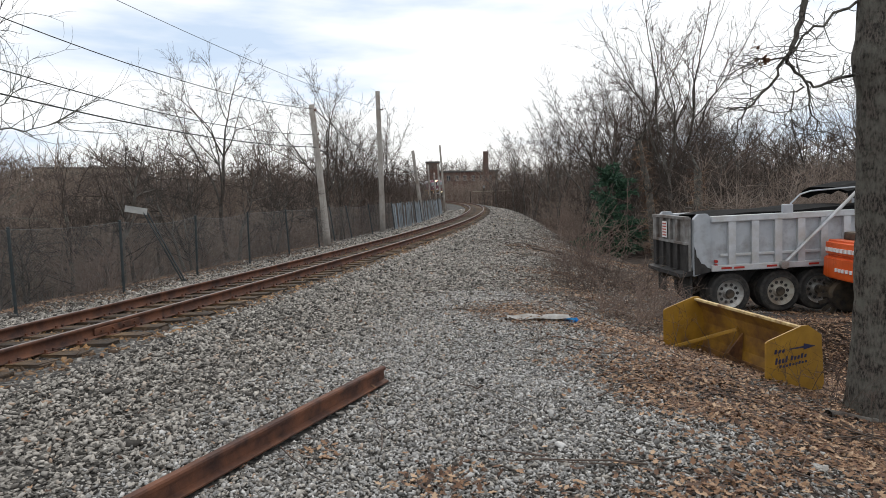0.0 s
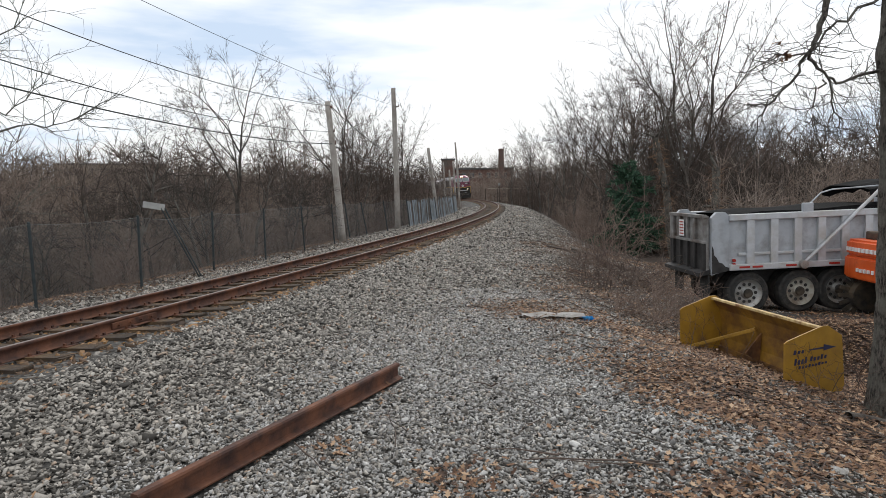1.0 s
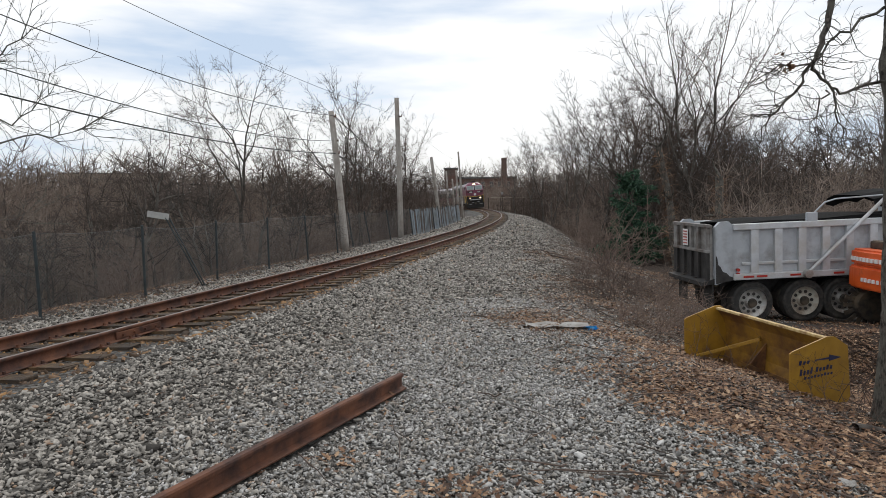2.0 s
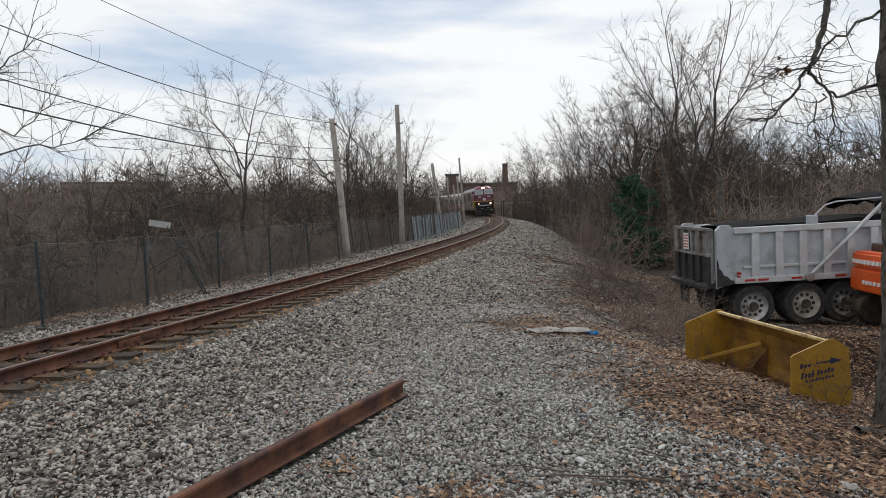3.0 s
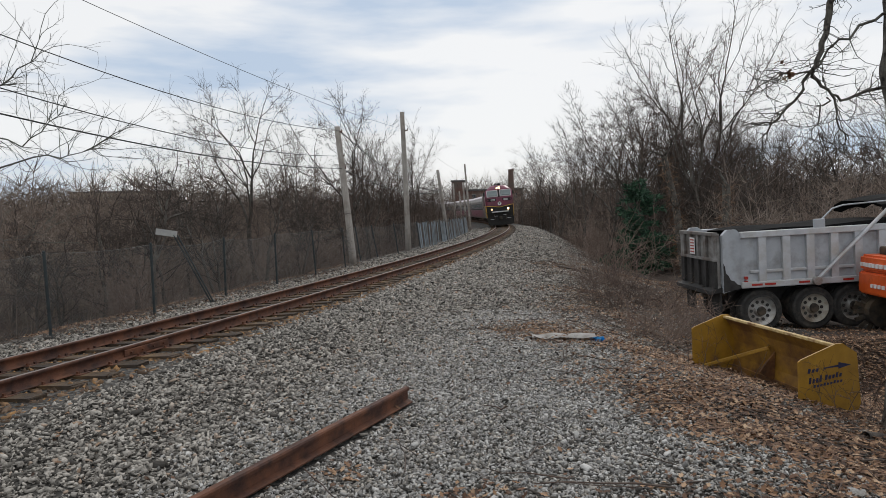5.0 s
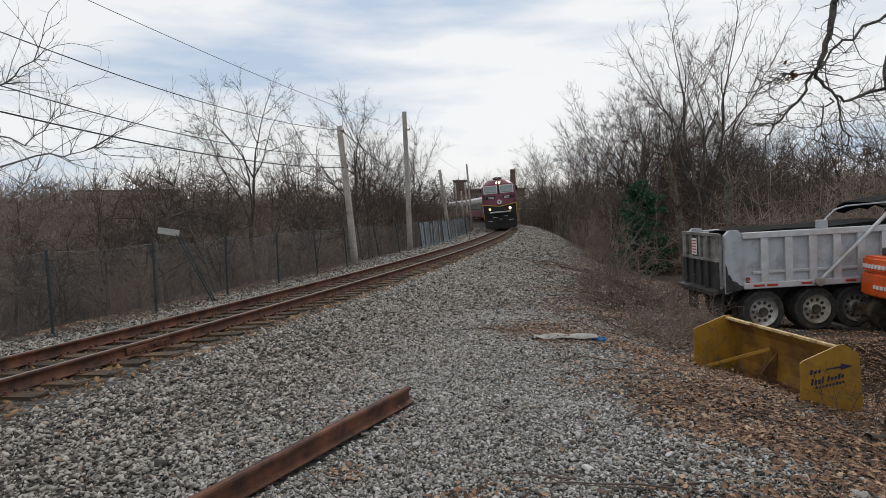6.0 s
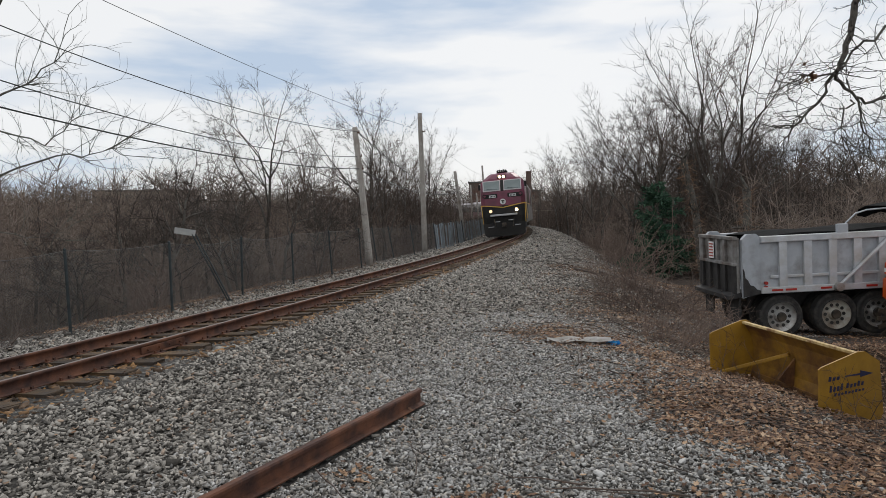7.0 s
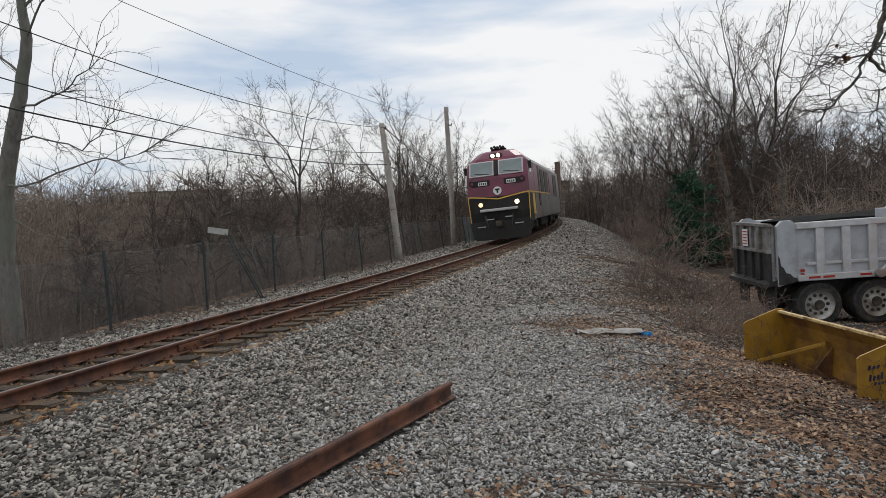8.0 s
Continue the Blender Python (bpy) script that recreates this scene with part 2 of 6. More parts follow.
class Tubes:
    """Collects tapered tubes along lines into one mesh."""

    def __init__(self):
        self.v, self.f, self.n = [], [], 0

    def add(self, pts, radii, sides=3):
        pts = np.asarray(pts, float)
        d = np.gradient(pts, axis=0)
        d /= np.linalg.norm(d, axis=1)[:, None] + 1e-9
        ref = np.array([0.31, 0.57, 0.1]) if abs(d[0, 2]) > 0.8 else np.array([0.05, 0.1, 1.0])
        u = np.cross(d, ref)
        u /= np.linalg.norm(u, axis=1)[:, None] + 1e-9
        w = np.cross(d, u)
        ang = np.arange(sides) * 2 * math.pi / sides
        ring = np.cos(ang)[None, :, None] * u[:, None, :] + np.sin(ang)[None, :, None] * w[:, None, :]
        self.v.append((pts[:, None, :] + ring * np.asarray(radii)[:, None, None]).reshape(-1, 3))
        k = len(pts)
        i, j = np.meshgrid(np.arange(k - 1), np.arange(sides), indexing="ij")
        j2 = (j + 1) % sides
        a = self.n + i * sides
        self.f.append(np.stack([a + j, a + j2, a + sides + j2, a + sides + j], -1).reshape(-1, 4))
        self.n += k * sides

    def mesh(self, name):
        return np_mesh(name, np.concatenate(self.v), np.concatenate(self.f))


# ---- the line of the track and the lie of the land ----
CX, CY, RAD = -310.53, 87.83, 314.83
BANK = 0.08


def arc(s, u, z=0.0):
    """The place s metres along the curve (0 where it runs straight away) and u metres outside its middle."""
    a = s / RAD
    return Vector((CX + (RAD + u) * math.cos(a), CY + (RAD + u) * math.sin(a), z))


def bank_z(u):
    return BANK * (u + 0.75) / 1.5


def smooth(e0, e1, x):
    t = np.clip((x - e0) / (e1 - e0), 0, 1)
    return t * t * (3 - 2 * t)


def track_u(x, y):
    return np.hypot(x - CX, y - CY) - RAD


def crest(y):
    """How far the gravel reaches beside the track before the bank falls away."""
    return np.interp(y, [0, 8, 11.4, 13, 20, 30, 50, 100], [9.0, 7.8, 6.2, 6.0, 5.6, 3.8, 3.2, 3.0])


def land(x, y):
    x, y = np.asarray(x, float), np.asarray(y, float)
    u = track_u(x, y)
    c = crest(y)
    bed = np.where(u > -1.45, -0.225 + BANK * (np.clip(u, -1.5, 1.7) + 0.75) / 1.5, -0.225 - 0.04)
    right = -0.24 * smooth(1.6, 3.4, u) - 0.06 * smooth(3.5, 8, u)
    fall = 1.25 * smooth(0, 6.5, u - c) + 0.9 * smooth(25, 60, y) * smooth(0, 8, u - c) + 1.2 * smooth(12, 60, u - c)
    left = -0.2 * smooth(1.4, 2.6, -u) - 1.1 * smooth(4.2, 8.5, -u) - 2.2 * smooth(8, 30, -u)
    z = bed + np.where(u > 0, right - fall, left)
    hill = 9.0 * smooth(70, 260, -u) + 8.0 * smooth(60, 260, u) + 5.0 * smooth(300, 900, np.hypot(x, y))
    yard = smooth(4.6, 6.4, x) * smooth(10.5, 12.6, y) * (1 - smooth(20, 25, y)) * (1 - smooth(16, 24, x))
    level = -1.21 + 0.13 * np.clip(15.4 - y, -1.5, 3)
    return (z + hill) * (1 - yard) + level * yard


def land_z(x, y):
    return float(land(x, y))


def ground_cover(x, y):
    u = track_u(x, y)
    wob = 0.9 * np.sin(x * 0.9 + 1.3 * np.sin(y * 0.7)) + 0.6 * np.sin(y * 1.7 + x * 0.8)
    gravel = smooth(-4.3, -3.3, u + 0.25 * wob) * (1 - 0.8 * smooth(0.8, 3.8, u - crest(y) + 0.7 * wob))
    road = smooth(0.8, 0.2, np.abs((y - 15.0 - 0.12 * (x - 6)) / 3.2)) * smooth(4, 6, x) * 0.8
    gravel = np.maximum(gravel, road)
    leafy = smooth(-0.4, 2.4, u - crest(y) + 0.9 * wob) * (1 - smooth(6, 11, u - crest(y))) * np.clip(0.65 + 0.3 * wob, 0, 1)
    leafy = np.maximum(leafy, 0.7 * smooth(2.7, 4.2, -u))
    return gravel, leafy * (1 - 0.75 * road)


def bumps(x, y):
    """Small unevenness of the surface away from the ties."""
    rough = 0.012 * np.sin(x * 5.1 + 2 * np.sin(y * 3.3)) * np.sin(y * 4.3 + 1.7 * np.sin(x * 2.9))
    rough = rough + 0.04 * np.sin(x * 1.1 + np.sin(y * 0.9)) * np.sin(y * 1.3 + 0.5)
    return rough * smooth(1.9, 3.5, np.abs(track_u(x, y)))


def build_ground():
    def steps(lo, hi, fine_lo, fine_hi, fine):
        a = list(np.arange(fine_lo, fine_hi, fine))
        d, p = fine, fine_hi
        while p < hi:
            a.append(p)
            d *= 1.16
            p += d
        a.append(hi)
        d, p = fine, fine_lo - fine
        while p > lo:
            a.insert(0, p)
            d *= 1.16
            p -= d
        a.insert(0, lo)
        return np.array(a)

    xs = steps(-1800, 1800, -12, 14, 0.14)
    ys = steps(-400, 2600, 1.5, 30, 0.14)
    gx, gy = np.meshgrid(xs, ys)
    z = land(gx, gy)
    z = z + bumps(gx, gy)
    nx, ny = len(xs), len(ys)
    idx = np.arange(nx * ny).reshape(ny, nx)
    quads = np.stack([idx[:-1, :-1], idx[:-1, 1:], idx[1:, 1:], idx[1:, :-1]], -1).reshape(-1, 4)
    me = np_mesh("ground", np.stack([gx, gy, z], -1).reshape(-1, 3), quads)
    g, lf = ground_cover(gx, gy)
    att = me.color_attributes.new("cover", "FLOAT_COLOR", "POINT")
    col = np.stack([g, lf, np.zeros_like(g), np.ones_like(g)], -1).reshape(-1)
    att.data.foreach_set("color", col.astype(np.float32))
    me.shade_smooth()
    return tagged(link_mesh("ground", me, GROUND), "grey gravel and brown leaf-strewn soil falling away from the track", "ground", kind="structure")


build_ground()


# ---- track ----
RAIL_OUTLINE = [(-0.07, 0.0), (0.07, 0.0), (0.07, 0.012), (0.012, 0.032), (0.009, 0.125), (0.036, 0.138), (0.037, 0.165), (0.028, 0.178),
                (-0.028, 0.178), (-0.037, 0.165), (-0.036, 0.138), (-0.009, 0.125), (-0.012, 0.032), (-0.07, 0.012)]


def rail_strip(name, offset, parent):
    ss = np.arange(-92, 140, 1.0)
    vs, n = [], len(RAIL_OUTLINE)
    for s in ss:
        for a, b in RAIL_OUTLINE:
            vs.append(arc(s, offset + a, bank_z(offset) - 0.178 + b))
    i, j = np.meshgrid(np.arange(len(ss) - 1), np.arange(n), indexing="ij")
    j2 = (j + 1) % n
    fs = np.stack([i * n + j, i * n + n + j, i * n + n + j2, i * n + j2], -1).reshape(-1, 4)
    me = np_mesh(name, [tuple(v) for v in vs], fs)
    ob = link_mesh(name, me, RAIL_STEEL, parent)
    me.materials.append(RAIL_TOP)
    jj = j.reshape(-1)
    me.polygons.foreach_set("material_index", (jj == 7).astype(np.int32))
    return ob


def build_track():
    track = thing("railway_track", Matrix(), "single railway track, rusty steel rails spiked to dark wooden ties", "railway track", kind="structure")
    for off in (0.75, -0.75):
        rail_strip("rail", off, track)
    rng = random.Random(5)
    tie_meshes = []
    for k in range(4):
        bm = box((0, 0, 0), (2.6, 0.23, 0.17), 0.012)
        for v in bm.verts:
            v.co += Vector((rng.uniform(-0.03, 0.03), rng.uniform(-0.01, 0.01), rng.uniform(-0.006, 0.006)))
        me = bpy.data.meshes.new("tie")
        bm.to_mesh(me)
        bm.free()
        me.materials.append(TIE_WOOD)
        tie_meshes.append(me)
    plate = bpy.data.meshes.new("tie_plate")
    bm = box((0, 0, 0), (0.32, 0.19, 0.02), 0.004)
    for dx, dy in ((-0.09, 0.06), (0.09, -0.06), (0.1, 0.05), (-0.1, -0.05)):
        add_box(bm, (dx, dy, 0.025), (0.03, 0.03, 0.04))
    bm.to_mesh(plate)
    bm.free()
    plate.materials.append(RAIL_STEEL)
    s = -91.0
    while s < 60:
        ob = new("tie", rng.choice(tie_meshes))
        ob.parent = track
        a = math.degrees(s / RAD)
        lean = math.degrees(math.asin(BANK / 1.5))
        ob.matrix_basis = Matrix.Translation(arc(s, 0.06 + rng.uniform(-0.08, 0.1), 0.04 - 0.178 - 0.085)) @ pose(0, 0, 0, 0, -lean, a + rng.uniform(-1.2, 1.2))
        if s < -35:
            for off in (0.75, -0.75):
                p = new("tie_plate", plate)
                p.parent = track
                p.matrix_basis = Matrix.Translation(arc(s, off, bank_z(off) - 0.185)) @ pose(0, 0, 0, 0, -lean, a)
        s += 0.53 + rng.uniform(-0.03, 0.03)
    # bolted joint on the outer rail
    for sj in (-79.2,):
        a = math.degrees(sj / RAD)
        for side in (-1, 1):
            bm = box((side * 0.028, 0, 0), (0.03, 0.9, 0.1), 0.01)
            for k in range(4):
                add_rod(bm, (side * 0.04, -0.33 + 0.22 * k, 0), (side * 0.075, -0.33 + 0.22 * k, 0), 0.018, sides=6)
            jb = part("joint_bar", bm, RAIL_STEEL, track, "bolted rusty joint bar")
            jb.matrix_basis = Matrix.Translation(arc(sj, 0.75, bank_z(0.75) - 0.1)) @ pose(0, 0, 0, 0, 0, a)
    return track


build_track()


def build_loose_rail():
    ob = thing("loose_rail", Matrix(), "short cut length of rusty rail lying on ballast", "rail")
    part("foot", prism([(-0.075, 0.0), (0.075, 0.0), (0.075, 0.012), (0.011, 0.032), (-0.011, 0.032), (-0.075, 0.012)], 3.55), RAIL_STEEL, ob)
    part("web", prism([(-0.011, 0.032), (0.011, 0.032), (0.009, 0.125), (-0.009, 0.125)], 3.55), RAIL_STEEL, ob)
    part("head", prism([(-0.009, 0.125), (0.009, 0.125), (0.037, 0.138), (0.038, 0.165), (0.028, 0.18), (-0.028, 0.18), (-0.038, 0.165), (-0.037, 0.138)], 3.55), RAIL_STEEL, ob, "rounded rail head")
    a, b = Vector((-2.12, 4.25, 0)), Vector((-0.73, 7.3, 0))
    d = (b - a).normalized()
    yaw = math.degrees(math.atan2(-d.x, d.y))
    ob.matrix_basis = pose(b.x - d.x * 3.55, b.y - d.y * 3.55, -0.33, 0, 0, yaw)
    return ob


build_loose_rail()

# ---- fence, poles and wires along the line ----
def build_fence():
    fence = thing("chain_link_fence", Matrix(), "sagging chain-link fence on dark green steel posts beside the track", "fence")
    rng = random.Random(11)
    spots = []
    s = -79.9
    while s < -16.0:
        u = -3.75 - (0.3 if -60 < s < -54 else 0)
        lean = rng.uniform(-1.5, 1.5) if s < -66 else 5.0 + rng.uniform(-2.5, 5.0)
        spots.append((s, u, lean))
        s += 3.06 + rng.uniform(-0.05, 0.05) if s < -62 else 2.7 + rng.uniform(-0.12, 0.12)
    tops, feet = [], []
    for s, u, lean in spots:
        p = arc(s, u)
        p.z = land_z(p.x, p.y) - 0.05
        h = 1.82
        t = radians(lean)
        q = arc(s, u - math.sin(t) * h)
        q.z = p.z + math.cos(t) * h
        feet.append(p)
        tops.append(q)
        bm = rod(p, q, 0.032, sides=10)
        bmesh.ops.create_icosphere(bm, subdivisions=1, radius=0.04, matrix=Matrix.Translation(q))
        part("post", bm, POST_GREEN, fence)
    wires, cloth_spans = Tubes(), []
    for i in range(len(feet) - 1):
        f0, f1, t0, t1 = (np.array(v) for v in (feet[i], feet[i + 1], tops[i], tops[i + 1]))
        sag = rng.uniform(0.02, 0.12)

        def at_panel(a, b):
            low, up = f0 + (f1 - f0) * a, t0 + (t1 - t0) * a
            return low + (up - low) * b + np.array([0, 0, -sag * 4 * a * (1 - a) * b])

        width = float(np.linalg.norm(f1 - f0))
        pitch = 0.075 if spots[i][0] < -66 else 0.11
        thick = 0.0019 if spots[i][0] < -66 else 0.0021
        n = int((width + 1.8) / pitch)
        for sign in (1, -1):
            for j in range(n):
                x0 = -1.8 + j * pitch if sign > 0 else j * pitch
                a0, a1 = x0 / width, (x0 + sign * 1.8) / width
                b0, b1 = 0.02, 0.99
                lo, hi = min(a0, a1), max(a0, a1)
                if hi <= 0 or lo >= 1:
                    continue
                ta, tb = 0.0, 1.0
                for edge in (0.0, 1.0):
                    if (a0 - edge) * (a1 - edge) < 0:
                        cut = (edge - a0) / (a1 - a0)
                        inside_after = (a1 > a0) == (edge == 0.0)
                        if inside_after:
                            ta = max(ta, cut)
                        else:
                            tb = min(tb, cut)
                pts = [at_panel(a0 + (a1 - a0) * w, b0 + (b1 - b0) * w) for w in np.linspace(ta, tb, 4)]
                wires.add(pts, [thick] * 4, 3)
        wires.add([at_panel(a, 0.99) for a in np.linspace(0, 1, 6)], [0.004] * 6, 4)
        if -48.5 < spots[i][0] < -17:
            cloth_spans.append((f0, f1, t0, t1, i))
    link_mesh("wire_mesh", wires.mesh("wire_mesh"), GALV, fence, "woven galvanised wire mesh")["kind"] = "stuff"
    pale = surface("faded_blue_grey_slats", [(0.3, (0.16, 0.2, 0.23)), (0.7, (0.27, 0.32, 0.36))], 4, 0.6, 0.1, 0.1, 20, (0.13, 0.13, 0.12), 0.8, 0.18)
    for f0, f1, t0, t1, i in cloth_spans:
        for j in range(6):
            if rng.random() < 0.35:
                continue
            a0, a1 = (j + 0.12) / 6, (j + 0.8) / 6
            drop = rng.uniform(0.0, 0.12)
            bm = bmesh.new()
            quad = []
            off = np.array([0.03, 0.0, 0.0])
            for a, b in ((a0, 0.03), (a1, 0.03), (a1, 0.97 - drop), (a0, 0.97 - drop)):
                low, up = f0 + (f1 - f0) * a, t0 + (t1 - t0) * a
                quad.append(low + (up - low) * b)
            vs = [bm.verts.new(q + off) for q in quad] + [bm.verts.new(q + off * 1.7) for q in quad]
            for fa in ((3, 2, 1, 0), (4, 5, 6, 7), (0, 1, 5, 4), (1, 2, 6, 5), (2, 3, 7, 6), (3, 0, 4, 7)):
                bm.faces.new([vs[q] for q in fa])
            part("slat_panel", bm, pale, fence, "faded blue-grey slat panel")
    return fence


build_fence()


def build_leaning_sign():
    sign = thing("leaning_sign", Matrix(), "bent green steel sign post with a blank grey plate", "sign")
    base, top = Vector((-7.03, 17.2, -0.6)), Vector((-8.03, 17.15, 1.47))
    ax = (top - base).normalized()
    for o in (-0.035, 0.035):
        bm = bmesh.new()
        side = Vector((o, 0, 0))
        add_rod(bm, base + side, top + side * 1.4, 0.022, 0.022, 6)
        part("post", bm, POST_GREEN, sign)
    plate = surface("dull_grey_sign_plate", [(0.3, (0.34, 0.34, 0.33)), (0.7, (0.5, 0.5, 0.48))], 5, 0.5, 0.4, 0.05)
    bm = box((0, 0, 0), (0.58, 0.012, 0.17), 0.004)
    ob = part("sign_plate", bm, plate, sign, "blank grey metal sign plate")
    ob.matrix_basis = pose(-8.27, 17.12, 1.54, 0, 10, 6)
    return sign


build_leaning_sign()


def build_pole(foot, head, r0, r1, arms=(), label="weathered grey wooden utility pole standing by the track", name="utility_pole"):
    pole = thing(name, Matrix(), label, "utility pole", "poles along the line")
    f, h = Vector(foot), Vector(head)
    f.z = land_z(f.x, f.y) - 0.15
    tb = Tubes()
    ts = np.linspace(0, 1, 9)
    pts = [np.array(f + (h - f) * t) + np.array([0.02 * math.sin(4 * t), 0.02 * math.cos(5 * t), 0]) for t in ts]
    tb.add(pts, r0 + (r1 - r0) * ts, 12)
    me = tb.mesh("shaft")
    bm = bmesh.new()
    bm.from_mesh(me)
    bmesh.ops.holes_fill(bm, edges=bm.edges, sides=20)
    part("shaft", bm, POLE_WOOD, pole, smooth=True)
    for z, length in arms:
        t = (z - f.z) / (h.z - f.z)
        c = f + (h - f) * t
        bm = box(c + Vector((0.08 + length / 2, -0.05, 0)), (length, 0.06, 0.06), 0.01)
        add_rod(bm, c + Vector((0.05 + length, -0.05, 0.03)), c + Vector((0.05 + length, -0.05, 0.13)), 0.03, 0.02, 8)
        part("bracket", bm, RAIL_STEEL, pole, "small iron bracket with an insulator")
    return pole


POLE_A = ((-5.28, 28.9, 0), (-5.78, 28.9, 5.9))
POLE_B = ((-3.6, 38.0, 0), (-3.69, 38.0, 7.88))
POLE_C = ((-1.75, 55.0, 0), (-2.45, 55.0, 5.5))
POLE_D = ((0.3, 75.0, 0), (-0.15, 75.0, 7.4))
build_pole(*POLE_A, 0.17, 0.125, [(5.65, 0.12), (4.57, 0.12), (4.0, 0.12)], "leaning weathered wooden utility pole carrying three black cables")
build_pole(*POLE_B, 0.17, 0.13, [(6.8, 0.22)], "tall straight weathered wooden pole with one small bracket")
build_pole(*POLE_C, 0.17, 0.13, [(3.9, 0.12)], "leaning weathered wooden utility pole beside the slatted fence")
build_pole(*POLE_D, 0.14, 0.1)
build_pole((-2.0, 108.0, 0), (-2.3, 108.0, 6.6), 0.18, 0.14)
build_pole((-0.2, 94.0, 0), (-0.55, 94.0, 6.1), 0.16, 0.12)
build_pole((-0.9, 100.0, 0), (-1.2, 100.0, 5.0), 0.16, 0.12)
build_pole((-13.2, -2.0, 0), (-13.5, -2.0, 9.3), 0.17, 0.13, [(8.9, 0.12)])


def cable(name, a, b, rise, bend, r, label):
    """A hanging line from a to b; its height runs z + rise k + bend k squared."""
    tb = Tubes()
    ks = np.linspace(0, 1, 28)
    pts = [(a[0] + (b[0] - a[0]) * k, a[1] + (b[1] - a[1]) * k, a[2] + rise * k + bend * k * k) for k in ks]
    tb.add(pts, [r] * len(ks), 5)
    return tagged(link_mesh(name, tb.mesh(name), BLACK_CABLE), label, "cable", "cables on the poles")


BACK = (-13.3, -2.0)
HANG = "black utility cable hanging between wooden poles"
cable("cable", (-5.65, 28.85, 5.7), BACK, -2.66, 5.78, 0.013, HANG)
cable("cable", (-5.7, 28.85, 4.57), BACK, -2.58, 5.68, 0.014, HANG)
cable("cable", (-5.6, 28.85, 4.01), BACK, -1.89, 4.37, 0.019, "thick black bundled cable hanging between wooden poles")
cable("cable", (-3.55, 38.0, 6.83), BACK, -1.04, 3.14, 0.009, "thin wire running along the pole tops")
cable("cable", (-5.65, 28.85, 5.7), (-2.2, 55.0), -5.07, 3.1, 0.024, HANG)
cable("cable", (-5.65, 28.85, 3.98), (-2.2, 55.0), -2.6, 2.3, 0.028, HANG)
cable("cable", (-3.55, 38.0, 6.85), (-0.1, 75.0), -2.2, 1.6, 0.009, "thin wire running along the pole tops")
cable("cable", (-2.3, 55.0, 5.2), (-0.5, 94.0), -3.2, 2.4, 0.014, HANG)
cable("cable", (-2.2, 55.0, 3.65), (-0.5, 94.0), -1.6, 2.0, 0.014, HANG)

# ---- parked machines and the snow pusher ----
YELLOW = surface("scuffed_yellow_paint", [(0.3, (0.25, 0.13, 0.011)), (0.7, (0.4, 0.215, 0.02))], 3, 0.55, 0, 0.15, 30, (0.2, 0.1, 0.03), 2.2, edges=(0.55, 0.75))
YELLOW_EDGE = surface("worn_pale_yellow_edge", [(0.3, (0.4, 0.26, 0.08)), (0.7, (0.66, 0.52, 0.28))], 14, 0.7, 0, 0.2, 30, (0.2, 0.1, 0.04), 4.0, edges=(0.48, 0.62))
YELLOW_RUST = surface("rust_streaked_yellow_paint", [(0.3, (0.22, 0.11, 0.011)), (0.7, (0.37, 0.19, 0.018))], 3, 0.65, 0, 0.2, 30, (0.11, 0.045, 0.016), 1.6, edges=(0.42, 0.62))
RUST = surface("brown_rust", [(0.3, (0.06, 0.03, 0.016)), (0.7, (0.2, 0.09, 0.035))], 6, 0.9, 0, 0.4, 30, (0.3, 0.15, 0.03), 1.5)
RUBBER = surface("black_rubber", [(0.3, (0.012, 0.012, 0.012)), (0.7, (0.04, 0.038, 0.035))], 8, 0.85, 0, 0.3, 40, (0.09, 0.075, 0.06), 2.0, edges=(0.5, 0.8))
NAVY = surface("dark_blue_lettering", [(0.3, (0.012, 0.014, 0.05)), (0.7, (0.02, 0.025, 0.08))], 8, 0.5, 0, 0)
BED_GREY = surface("dusty_pale_grey_truck_paint", [(0.3, (0.32, 0.345, 0.375)), (0.7, (0.44, 0.465, 0.495))], 2, 0.5, 0.1, 0.06, 30, (0.24, 0.24, 0.24), 1.6, edges=(0.5, 0.72))
GATE_GREY = surface("grimy_grey_tailgate_paint", [(0.3, (0.15, 0.145, 0.14)), (0.7, (0.3, 0.295, 0.285))], 4, 0.65, 0.1, 0.1, 30, (0.1, 0.075, 0.06), 2.4, edges=(0.45, 0.7))
BED_TRIM = surface("bright_grey_truck_trim", [(0.3, (0.42, 0.44, 0.465)), (0.7, (0.56, 0.58, 0.605))], 3, 0.45, 0.2, 0.05, 30, (0.4, 0.39, 0.37), 2.0)
SOOT = surface("tar_blackened_steel", [(0.3, (0.012, 0.011, 0.011)), (0.7, (0.045, 0.042, 0.04))], 4, 0.7, 0.1, 0.2, 25)
TARP = surface("black_tarpaulin", [(0.3, (0.006, 0.006, 0.006)), (0.7, (0.016, 0.016, 0.016))], 5, 0.95, 0, 0.4, 8)
CHROME = surface("dull_aluminium_wheel", [(0.3, (0.4, 0.4, 0.39)), (0.7, (0.58, 0.58, 0.56))], 6, 0.42, 0.6, 0.1, 30, (0.25, 0.22, 0.19), 3.0)
CREAM = surface("dirty_cream_wheel_paint", [(0.3, (0.36, 0.35, 0.3)), (0.7, (0.52, 0.5, 0.44))], 6, 0.6, 0.1, 0.1, 30, (0.2, 0.16, 0.12), 3.0)
RED_LENS = surface("red_reflector", [(0.3, (0.3, 0.02, 0.015)), (0.7, (0.4, 0.03, 0.02))], 8, 0.3, 0, 0)
